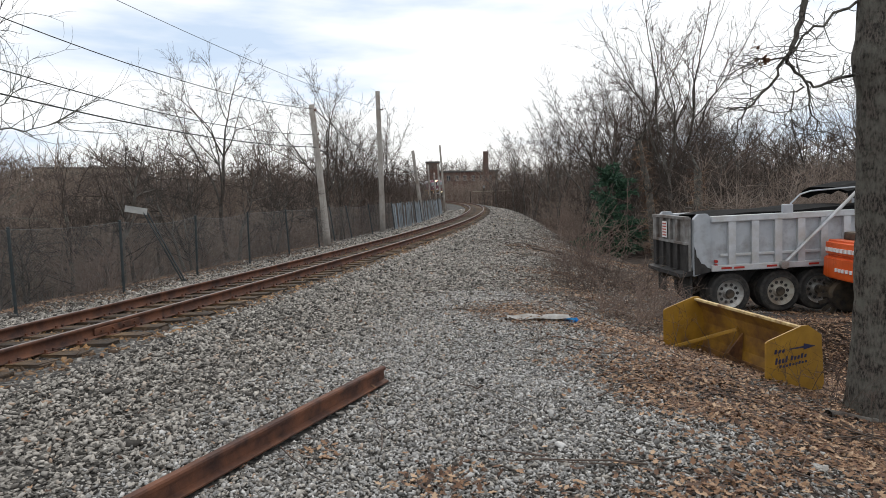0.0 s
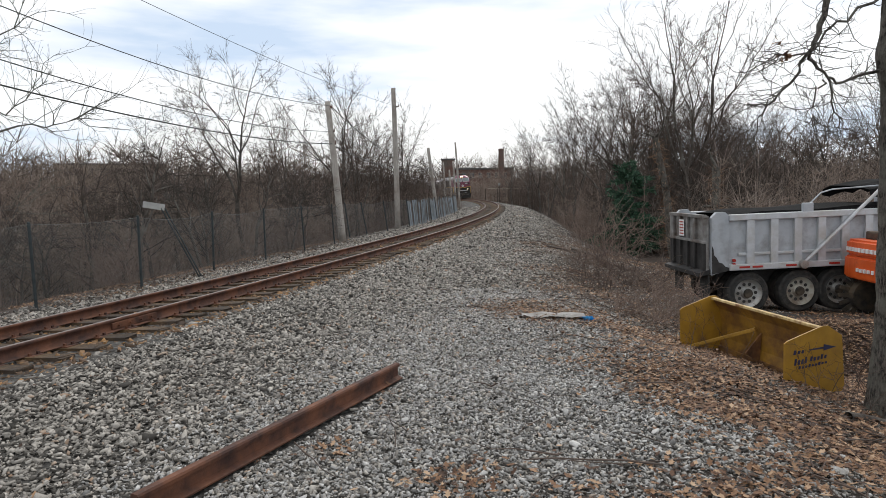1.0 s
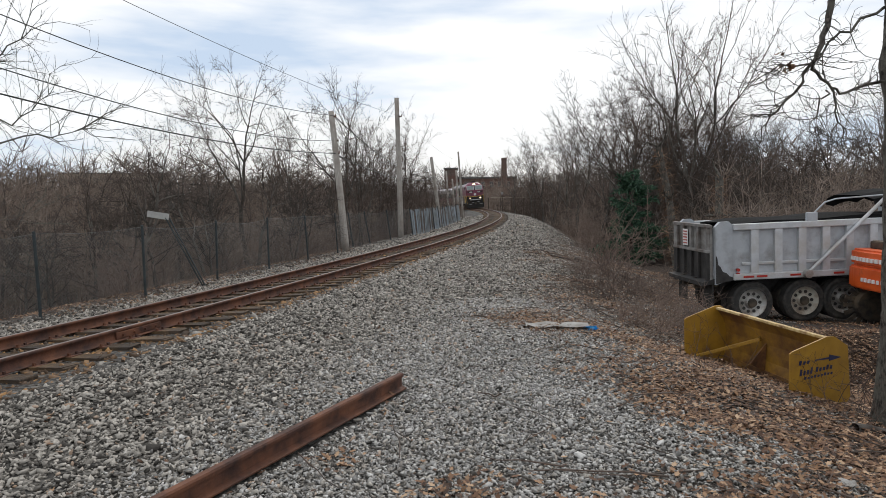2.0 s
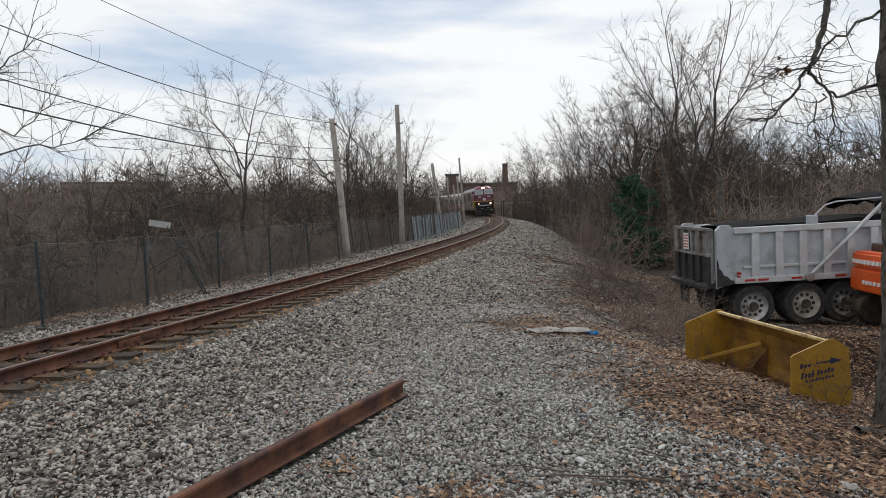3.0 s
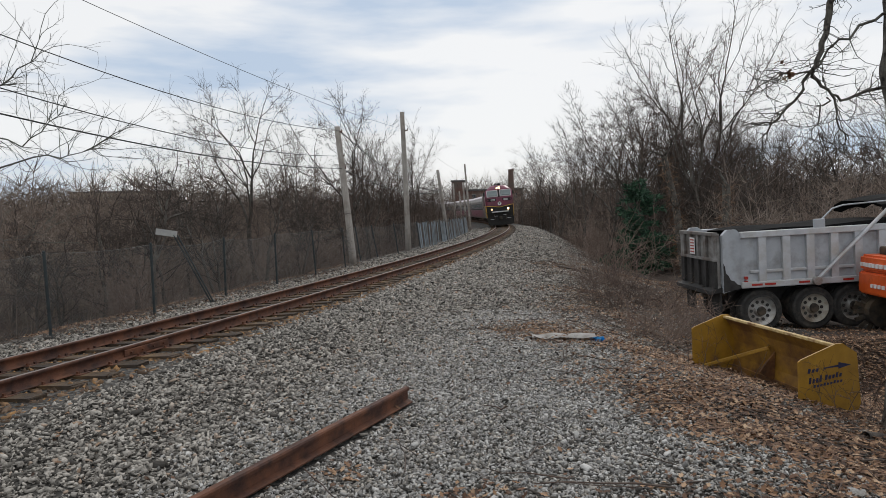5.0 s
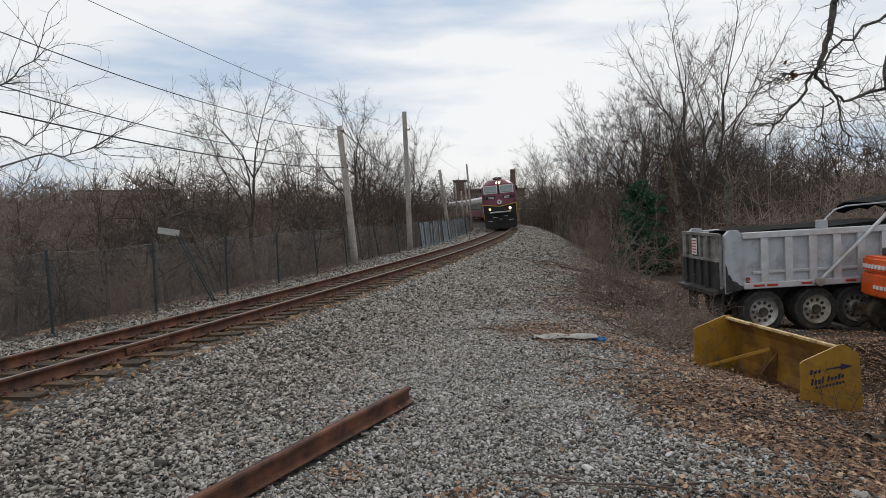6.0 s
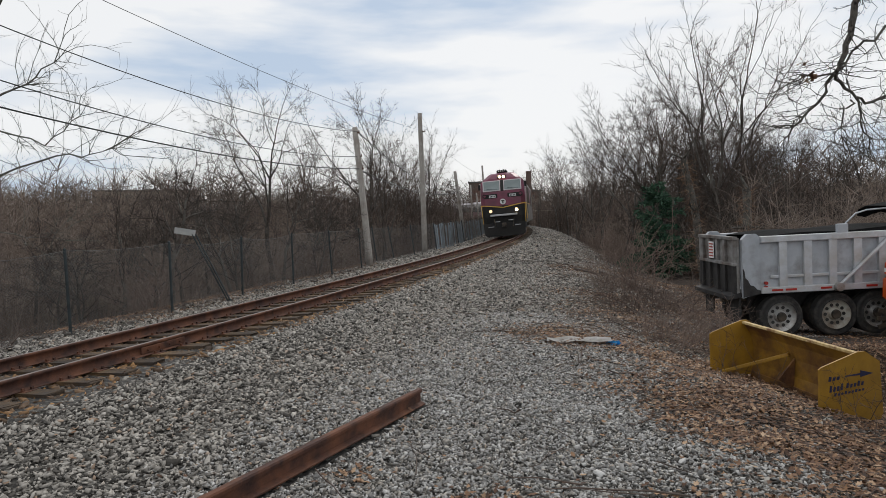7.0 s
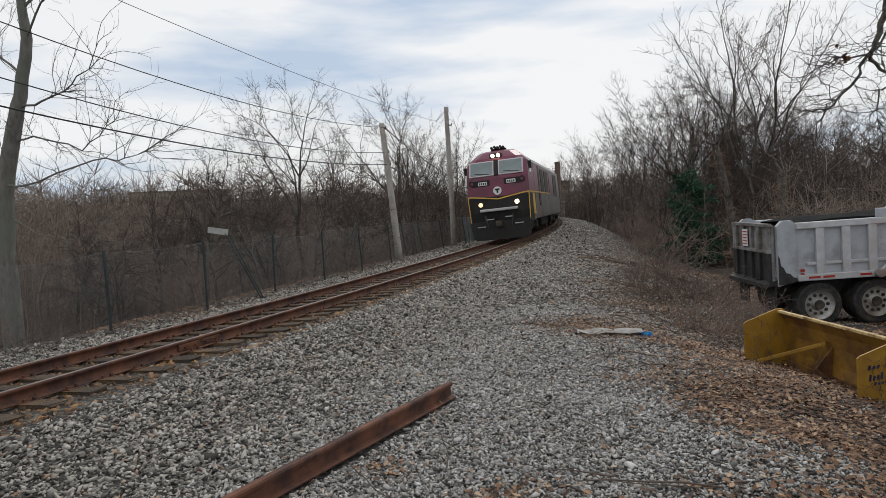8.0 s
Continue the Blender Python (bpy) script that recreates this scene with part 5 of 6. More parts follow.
def build_left_tree():
    rng = np.random.default_rng(63)
    t = thing("bare_tree", Matrix(), "grey-barked bare tree behind the fence with long upturned branches", "tree")
    wood, twigs = Tubes(), Tubes()
    foot = land_z(-12.15, 14.0)
    trunk = [(-12.15, 14.0, foot - 0.3), (-12.2, 14.0, 0.6), (-12.05, 14.0, 2.8), (-11.7, 14.0, 4.25), (-11.4, 14.0, 5.0), (-11.12, 14.0, 6.3), (-11.2, 14.0, 7.2), (-11.0, 14.1, 9.0), (-11.1, 14.0, 11.0)]
    bough(rng, trunk, 0.26, 0.05, wood, twigs, 16, 0.015)
    for bends, r, count in (
            ([(-11.5, 14.0, 4.7), (-10.7, 13.8, 4.8), (-10.0, 13.6, 4.95), (-9.3, 13.5, 5.4), (-9.0, 13.5, 6.1)], 0.05, 14),
            ([(-11.7, 14.0, 4.0), (-10.7, 13.8, 3.95), (-9.6, 13.5, 3.6), (-8.9, 13.4, 4.0), (-8.5, 13.3, 4.25)], 0.04, 14),
            ([(-12.0, 14.0, 2.9), (-10.9, 13.7, 2.95), (-9.3, 13.4, 3.35), (-8.3, 13.2, 3.3), (-7.9, 13.2, 3.45)], 0.05, 16),
            ([(-11.1, 14.0, 6.2), (-10.5, 13.7, 7.0), (-9.8, 13.5, 7.4), (-9.5, 13.5, 8.3)], 0.05, 14),
            ([(-11.3, 14.0, 5.5), (-12.3, 14.3, 6.2), (-13.0, 14.4, 7.4)], 0.06, 12),
            ([(-11.2, 14.0, 7.0), (-10.2, 14.2, 8.2), (-9.6, 14.2, 9.6)], 0.06, 12),
            ([(-11.9, 14.0, 3.4), (-12.8, 13.6, 4.2), (-13.4, 13.5, 5.6)], 0.06, 12),
            ([(-12.1, 14.0, 2.2), (-11.4, 14.2, 1.7), (-10.4, 14.3, 1.5), (-9.7, 14.3, 1.75)], 0.03, 6)):
        bough(rng, bends, r * 0.6, r * 0.12, wood, twigs, int(1.4 * count))
    w = wood.mesh("trunk")
    w.shade_smooth()
    link_mesh("trunk", w, BARK_PALE, t, "pale grey bark")
    link_mesh("crown", twigs.mesh("crown"), BARK_PALE, t, "fine bare twigs")


build_left_tree()

# ---- ballast, leaves and litter ----
CUBE_V = np.array([(-1, -1, -1), (1, -1, -1), (1, 1, -1), (-1, 1, -1), (-1, -1, 1), (1, -1, 1), (1, 1, 1), (-1, 1, 1)], float) * 0.62
CUBE_F = np.array([(0, 3, 2, 1), (4, 5, 6, 7), (0, 1, 5, 4), (1, 2, 6, 5), (2, 3, 7, 6), (3, 0, 4, 7)])


def resting_turns(rng, n):
    """Turned any way round, tipped a little from lying flat."""
    a, b, c = rng.uniform(0, 2 * math.pi, n), rng.normal(0, 0.5, n), rng.normal(0, 0.5, n)
    o, l = np.zeros(n), np.ones(n)
    rz = np.stack([np.stack([np.cos(a), -np.sin(a), o], -1), np.stack([np.sin(a), np.cos(a), o], -1), np.stack([o, o, l], -1)], 1)
    rx = np.stack([np.stack([l, o, o], -1), np.stack([o, np.cos(b), -np.sin(b)], -1), np.stack([o, np.sin(b), np.cos(b)], -1)], 1)
    ry = np.stack([np.stack([np.cos(c), o, np.sin(c)], -1), np.stack([o, l, o], -1), np.stack([-np.sin(c), o, np.cos(c)], -1)], 1)
    return rx @ ry @ rz


def stones(name, xs, ys, zs, r, seed, mat, label):
    rng = np.random.default_rng(seed)
    n = len(xs)
    v = CUBE_V[None] + rng.normal(0, 0.25, (n, 8, 3))
    v *= np.stack([rng.uniform(0.95, 1.75, n), rng.uniform(0.65, 1.05, n), rng.uniform(0.34, 0.6, n)], -1)[:, None, :]
    v = np.einsum("nij,nkj->nki", resting_turns(rng, n), v) * r[:, None, None]
    v += np.stack([xs, ys, zs + bumps(xs, ys)], -1)[:, None, :]
    f = CUBE_F[None] + (np.arange(n) * 8)[:, None, None]
    return tagged(link_mesh(name, np_mesh(name, v.reshape(-1, 3), f.reshape(-1, 4)), mat), label, "ballast", kind="stuff")


def scatter(rng, lo, hi, density):
    n = int((hi[0] - lo[0]) * (hi[1] - lo[1]) * density)
    x, y = rng.uniform(lo[0], hi[0], n), rng.uniform(lo[1], hi[1], n)
    keep = np.abs(x) < 0.95 * y + 1.0
    return x[keep], y[keep]


def build_ballast():
    rng = np.random.default_rng(8)
    for lo, hi, density, size, seed in (((-7.5, 3.6), (6, 9), 1150, 0.0205, 1), ((-10, 9), (7, 15), 820, 0.0235, 2), ((-9, 15), (8, 25), 540, 0.027, 3), ((-7, 25), (9, 45), 250, 0.034, 4), ((-4, 45), (9, 80), 100, 0.047, 5)):
        x, y = scatter(rng, lo, hi, density)
        u = track_u(x, y)
        g, lf = ground_cover(x, y)
        want = np.maximum(g * (1 - 0.6 * lf), np.where(u < crest(y) + 2.6, 0.5 - 0.35 * lf, 0.06))
        keep = (rng.uniform(0, 1, len(x)) < want) & (np.abs(u - 0.06) > 1.42) & (u > -4.2)
        along = (x + 0.73) * 0.415 + (y - 7.3) * 0.91
        aside = np.abs((x + 0.73) * 0.91 - (y - 7.3) * 0.415)
        keep &= ~((aside < 0.11) & (along < 0.05) & (along > -3.7))
        x, y, u = x[keep], y[keep], u[keep]
        r = size * np.exp(rng.normal(0, 0.28, len(x)))
        right = smooth(2.0, 7.5, u)
        r *= 1 - 0.3 * right
        z = land(x, y) + r * rng.uniform(0.0, 1.0, len(x)) - 0.006 - 0.04 * (1 - smooth(1.45, 2.1, np.abs(u)))
        stones("ballast", x, y, z, r, seed, BALLAST, "loose angular grey ballast stones")
    # finer crushed stone beside the loose rail
    x, y = scatter(rng, (-3, 3.8), (6, 14), 1000)
    u = track_u(x, y)
    _, lf = ground_cover(x, y)
    keep = rng.uniform(0, 1, len(x)) < smooth(3.2, 5.0, u) * (1 - smooth(0.2, 2.2, u - crest(y))) * (1 - 0.6 * lf)
    keep &= (np.abs((x + 0.73) * 0.91 - (y - 7.3) * 0.415) > 0.11) | ((x + 0.73) * 0.415 + (y - 7.3) * 0.91 > 0.05)
    x, y = x[keep], y[keep]
    r = 0.0155 * np.exp(rng.normal(0, 0.25, len(x)))
    stones("ballast", x, y, land(x, y) + r * rng.uniform(0.2, 0.9, len(x)), r, 12, BALLAST_FINE, "fine pale grey crushed stone")
    x, y = scatter(rng, (-9, 5), (4, 40), 170)
    u = track_u(x, y)
    keep = (np.abs(u) < 1.5) | ((u > 0) & (u < 1.75))
    x, y = x[keep], y[keep]
    r = 0.038 * np.exp(rng.normal(0, 0.25, len(x)))
    stones("ballast", x, y, land(x, y) - 0.012, r, 9, BALLAST_RUST, "rust-stained dirty ballast between the rails")


build_ballast()


def build_leaves():
    rng = np.random.default_rng(15)
    x1, y1 = scatter(rng, (-6, 3.8), (9, 13), 1050)
    x2, y2 = scatter(rng, (-10, 13), (12, 30), 260)
    x, y = np.concatenate([x1, x2]), np.concatenate([y1, y2])
    _, lf = ground_cover(x, y)
    clump = 0.5 + 0.5 * np.sin(x * 2.3 + 1.7 * np.sin(y * 1.9)) * np.sin(y * 2.7 + 1.1 * np.sin(x * 1.6))
    want = np.clip(lf * (0.3 + 1.4 * clump), 0, 1) + 0.006 + 0.5 * np.exp(-((x - 0.0) ** 2 + (y - 4.75) ** 2) / 0.1) + 0.5 * np.exp(-((x + 1.1) ** 2 + (y - 5.3) ** 2) / 0.03)
    keep = rng.uniform(0, 1, len(x)) < want
    x, y = x[keep], y[keep]
    n = len(x)
    a = np.array([(0, -1.0), (0.28, -0.45), (0.6, -0.35), (0.3, 0.0), (0.55, 0.4), (0.2, 0.5), (0, 1.0), (-0.2, 0.5), (-0.55, 0.4), (-0.3, 0.0), (-0.6, -0.35), (-0.28, -0.45)])
    size = rng.uniform(0.025, 0.05, n)
    curl = rng.uniform(-0.6, 0.9, n)
    v = np.zeros((n, 12, 3))
    v[:, :, 0], v[:, :, 1] = a[None, :, 0], a[None, :, 1]
    v[:, :, 2] = curl[:, None] * (a[None, :, 0] ** 2 + 0.35 * a[None, :, 1] ** 2)
    yaw, tilt = rng.uniform(0, 2 * math.pi, n), rng.normal(0, 0.32, n)
    ct, st = np.cos(tilt)[:, None], np.sin(tilt)[:, None]
    vy, vz = v[:, :, 1] * ct - v[:, :, 2] * st, v[:, :, 1] * st + v[:, :, 2] * ct
    cy, sy = np.cos(yaw)[:, None], np.sin(yaw)[:, None]
    vx = v[:, :, 0] * cy - vy * sy
    vy2 = v[:, :, 0] * sy + vy * cy
    out = np.stack([vx, vy2, vz], -1) * size[:, None, None]
    out += np.stack([x, y, land(x, y) + bumps(x, y) + rng.uniform(0.015, 0.05, n)], -1)[:, None, :]
    base = np.array([(0, 1, 11, 11), (1, 2, 3, 3), (1, 3, 9, 11), (11, 9, 10, 10), (3, 4, 5, 5), (3, 5, 7, 9), (9, 7, 8, 8), (5, 6, 7, 7)])
    tri = []
    for q in base:
        tri.append((q[0], q[1], q[2]))
        if q[2] != q[3]:
            tri.append((q[0], q[2], q[3]))
    f = np.array(tri)[None] + (np.arange(n) * 12)[:, None, None]
    tagged(link_mesh("fallen_leaves", np_mesh("fallen_leaves", out.reshape(-1, 3), f.reshape(-1, 3)), LEAF), "dry brown oak leaves scattered over soil and gravel", "leaves", kind="stuff")


build_leaves()


def build_sticks():
    rng = np.random.default_rng(19)
    tb = Tubes()
    for _ in range(520):
        y = rng.uniform(4, 34)
        u = crest(y) + rng.normal(1.2, 1.8)
        x = CX + math.sqrt((RAD + u) ** 2 - (y - CY) ** 2)
        d = np.array([rng.normal(), rng.normal(), 0.06])
        ln = rng.uniform(0.2, 1.3)
        line = limb_line(rng, np.array([x, y, 0.0]), d, ln, 5, 0.15, 0.0)
        line[:, 2] = land(line[:, 0], line[:, 1]) + 0.02 + np.abs(rng.normal(0, 0.03, 5))
        r = rng.uniform(0.003, 0.011)
        tb.add(line, np.linspace(r, r * 0.5, 5), 5)
    tagged(link_mesh("fallen_twigs", tb.mesh("fallen_twigs"), TWIG), "broken twigs and sticks lying on the bank", "twigs", kind="stuff")
    for x0, y0, x1, y1, r in ((4.35, 7.0, 5.2, 7.3, 0.05), (0.35, 5.05, 0.75, 4.85, 0.01), (-2.6, 4.55, -2.0, 4.35, 0.008), (5.2, 22.5, 3.4, 25.0, 0.05), (4.6, 25.5, 6.2, 23.0, 0.06)):
        ts = np.linspace(0, 1, 8)
        line = np.stack([x0 + (x1 - x0) * ts, y0 + (y1 - y0) * ts + 0.03 * np.sin(7 * ts), 0 * ts], -1)
        line[:, 2] = land(line[:, 0], line[:, 1]) + r * 0.7
        one = Tubes()
        one.add(line, np.linspace(r, r * 0.7, 8), 8)
        tagged(link_mesh("fallen_branch", one.mesh("fallen_branch"), BARK), "barkless fallen branch lying on the ground", "branch")


build_sticks()


def build_litter():
    card = surface("sodden_white_card", [(0.3, (0.5, 0.49, 0.47)), (0.7, (0.68, 0.67, 0.65))], 5, 0.8, 0, 0.3, 15, (0.36, 0.33, 0.29), 2.0)
    blue = surface("bright_blue_plastic", [(0.3, (0.02, 0.3, 0.7)), (0.7, (0.06, 0.5, 0.9))], 8, 0.4, 0, 0.3, 20)
    rng = np.random.default_rng(2)

    def sheet(name, x, y, yaw, w, d, nx, ny, amp, mat, label, cat, lift=0.03):
        bm = bmesh.new()
        grid = []
        for j in range(ny + 1):
            row = []
            for i in range(nx + 1):
                a, b = (i / nx - 0.5) * w, (j / ny - 0.5) * d
                if i in (0, nx):
                    b *= rng.uniform(0.4, 0.95)
                row.append(bm.verts.new((a, b, amp * math.sin(i * 1.7 + j) + rng.normal(0, amp * 0.5))))
            grid.append(row)
        for j in range(ny):
            for i in range(nx):
                bm.faces.new((grid[j][i], grid[j][i + 1], grid[j + 1][i + 1], grid[j + 1][i]))
        bmesh.ops.solidify(bm, geom=bm.faces[:], thickness=0.006)
        ob = part(name, bm, mat)
        ob.matrix_basis = pose(x, y, land_z(x, y) + lift, 0, 0, yaw)
        return tagged(ob, label, cat)

    sheet("cardboard_sheet", 1.63, 10.8, -3, 1.08, 0.42, 9, 3, 0.014, card, "long crumpled white cardboard sheet on gravel", "cardboard", 0.09)
    sheet("blue_bag", 2.2, 10.85, 10, 0.26, 0.22, 6, 5, 0.035, blue, "crumpled bright blue plastic bag on gravel", "plastic bag", 0.06)
    sheet("paper_scrap", 3.06, 5.08, 25, 0.26, 0.15, 5, 3, 0.012, card, "torn white paper scrap among dry leaves", "paper", 0.05)


build_litter()

# ---- distant buildings ----
BRICK = surface("old_red_brick", [(0.3, (0.09, 0.045, 0.035)), (0.7, (0.17, 0.09, 0.07))], 3, 0.9, 0, 0.1, 10, (0.12, 0.1, 0.085), 0.15)
ROOF = surface("dark_tar_roof", [(0.3, (0.07, 0.067, 0.065)), (0.7, (0.13, 0.125, 0.12))], 1, 0.9, 0, 0)
TAN = surface("tan_clapboard", [(0.3, (0.3, 0.26, 0.2)), (0.7, (0.42, 0.37, 0.3))], 1, 0.85, 0, 0)
PANE = surface("dark_window_glass", [(0.3, (0.02, 0.024, 0.028)), (0.7, (0.06, 0.07, 0.08))], 1, 0.2, 0, 0)
FRAME_WHITE = surface("old_dulled_window_frames", [(0.3, (0.2, 0.19, 0.18)), (0.7, (0.32, 0.31, 0.3))], 2, 0.7, 0, 0)


def window_parts(parent, x, y, z, w, h):
    win = part("window", box((x, y - 0.05, z), (w, 0.12, h), 0.0), FRAME_WHITE, parent)
    for dx in (-0.25, 0.25):
        part("pane", box((x + dx * w, y - 0.115, z), (w * 0.42, 0.02, h * 0.86)), PANE, win)


def build_mill():
    m = thing("brick_mill", pose(0, 262, 0), "long old brick mill with a flat dark roof beyond the curve", "mill building")
    z0 = land_z(0, 262) - 1
    top = 10.0
    part("wall", box((8.5, 8, (z0 + top) / 2), (29, 16, top - z0), 0.0), BRICK, m)
    part("roof", box((8.5, 8, top + 0.35), (30, 17, 0.7), 0.1), ROOF, m)
    for k in range(8):
        window_parts(m, -4.0 + 3.4 * k, 0.0, top - 2.4, 1.5, 2.2)
    tower = part("stair_tower", box((-3.6, -1, (z0 + 14) / 2), (5.2, 5.2, 14 - z0), 0.1), BRICK, m, "square brick stair tower")
    part("tower_cap", box((-3.6, -1, 14.2), (5.9, 5.9, 0.6), 0.1), ROOF, tower, "overhanging cap")
    part("annexe", box((23, 2, (z0 + 6) / 2), (12, 9, 6 - z0), 0.1), BRICK, m)
    ch = thing("chimney", pose(17.9, 258, land_z(17.9, 258)), "tall tapering dark brick mill chimney", "chimney")
    part("stack", rod((0, 0, -1), (0, 0, 17.4 - land_z(17.9, 258)), 1.5, 1.05, 20), BRICK, ch)
    part("collar", rod((0, 0, 17.2 - land_z(17.9, 258)), (0, 0, 18.1 - land_z(17.9, 258)), 1.14, 1.14, 20), BRICK, ch)


build_mill()


def build_hall():
    x0, y0 = -118.0, 215.0
    z0 = land_z(x0, y0) - 0.5
    h = thing("long_low_hall", pose(x0, y0, z0, 0, 0, 24), "long low tan building half hidden by woods on the rise", "building")
    top = 11.8 - z0
    part("wall", box((0, 6, top / 2), (34, 12, top), 0.0), TAN, h)
    part("roof", prism([(-17.6, top), (17.6, top), (16.6, top + 0.6), (-16.6, top + 0.6)], 13, "y", -0.5), ROOF, h)
    for k in range(8):
        window_parts(h, -14 + 4.0 * k, 0.0, top - 2.0, 1.5, 1.7)


build_hall()


def build_trackside_board():
    t = thing("trackside_board", pose(6.6, 100, land_z(6.6, 100)), "small white board on a dark post beyond the curve", "sign")
    zz = 2.9 - land_z(6.6, 100)
    part("post", rod((0, 0, -0.2), (0, 0, zz), 0.07, sides=8), DARK_STEEL, t)
    part("board", box((0, -0.09, zz - 0.25), (0.36, 0.04, 0.4), 0.02), FRAME_WHITE, t)
    g = thing("guard_rail", pose(11.0, 135, land_z(11, 135)), "pale guard rail on posts beyond the curve", "guard rail")
    zz = 2.0 - land_z(11, 135)
    part("beam", box((0, 0, zz), (9, 0.08, 0.2), 0.03), TAN, g)
    for k in range(5):
        part("post", box((-5 + 2.5 * k, 0.12, zz / 2 - 0.2), (0.15, 0.15, zz + 0.4), 0.01), DARK_STEEL, g)


build_trackside_board()

# ---- the train ----
MAROON = surface("maroon_purple_locomotive_paint", [(0.3, (0.15, 0.025, 0.055)), (0.7, (0.2, 0.035, 0.075))], 2, 0.35, 0, 0.03, 20, (0.11, 0.03, 0.045), 0.8)
NOSE_BLACK = surface("sooty_black_nose_paint", [(0.3, (0.006, 0.006, 0.006)), (0.7, (0.016, 0.0155, 0.015))], 3, 0.75, 0, 0.05, 20, (0.022, 0.019, 0.016), 1.0)
SILVER = surface("grimy_silver_body_paint", [(0.3, (0.15, 0.135, 0.125)), (0.7, (0.23, 0.21, 0.195))], 2, 0.45, 0.2, 0.03, 20, (0.1, 0.075, 0.06), 0.6)
STAINLESS = surface("fluted_stainless_steel", [(0.3, (0.4, 0.4, 0.41)), (0.7, (0.55, 0.55, 0.56))], 2, 0.35, 0.6, 0.1, 20, (0.3, 0.29, 0.28), 0.5, stretch=(1, 0.1, 6))
GOLD = surface("yellow_gold_stripe", [(0.3, (0.6, 0.36, 0.05)), (0.7, (0.72, 0.45, 0.08))], 4, 0.4, 0, 0)
GLASS = surface("grey_green_windscreen", [(0.3, (0.17, 0.21, 0.21)), (0.7, (0.24, 0.28, 0.28))], 1, 0.08, 0, 0)
RUBBER_SEAL = surface("pale_window_surround", [(0.3, (0.5, 0.44, 0.46)), (0.7, (0.62, 0.57, 0.58))], 3, 0.5, 0, 0)
LAMP = glow("warm_headlight", (1.0, 0.8, 0.5), 9.0)
LAMP_FAINT = glow("faint_ditch_light", (1.0, 0.66, 0.38), 1.6)
LAMP_DIM = glow("warm_ditch_light", (1.0, 0.72, 0.4), 9.0)


def shell(levels, back, corner=0.3, setback=0.22):
    """A cab shell: rings of half width and nose line at each height."""
    bm = bmesh.new()
    rings = []
    for z, hw, yf in levels:
        c = min(corner, hw * 0.5)
        pts = [(-hw, back), (-hw, yf - setback), (-hw + c, yf), (0, yf + 0.06), (hw - c, yf), (hw, yf - setback), (hw, back)]
        rings.append([bm.verts.new((x, y, z)) for x, y in pts])
    for a, b in zip(rings, rings[1:]):
        n = len(a)
        for k in range(n):
            bm.faces.new((a[k], a[(k + 1) % n], b[(k + 1) % n], b[k]))
    bm.faces.new(rings[0][::-1])
    bm.faces.new(rings[-1])
    bmesh.ops.recalc_face_normals(bm, faces=bm.faces)
    return bm


def bogie(parent, y, wheels, r=0.5):
    b = part("bogie", box((0, y, 0.62), (2.3, wheels[-1] - wheels[0] + 1.2, 0.35), 0.06), NOSE_BLACK, parent, "grimy black bogie frame")
    for w in wheels:
        for sx in (-1, 1):
            wh = bmesh.new()
            add_rod(wh, (sx * 0.68, y + w, r), (sx * 0.82, y + w, r), r, sides=24)
            add_rod(wh, (sx * 0.82, y + w, r), (sx * 1.12, y + w, r), 0.17, sides=12)
            part("wheel", wh, DARK_STEEL, b)
    for sx in (-1, 1):
        for w in wheels:
            part("axle_box", box((sx * 1.14, y + w, 0.6), (0.18, 0.5, 0.4), 0.04), DARK_STEEL, b)
            part("spring", rod((sx * 1.16, y + w + 0.45, 0.45), (sx * 1.16, y + w + 0.45, 0.85), 0.1, sides=10), DARK_STEEL, b)


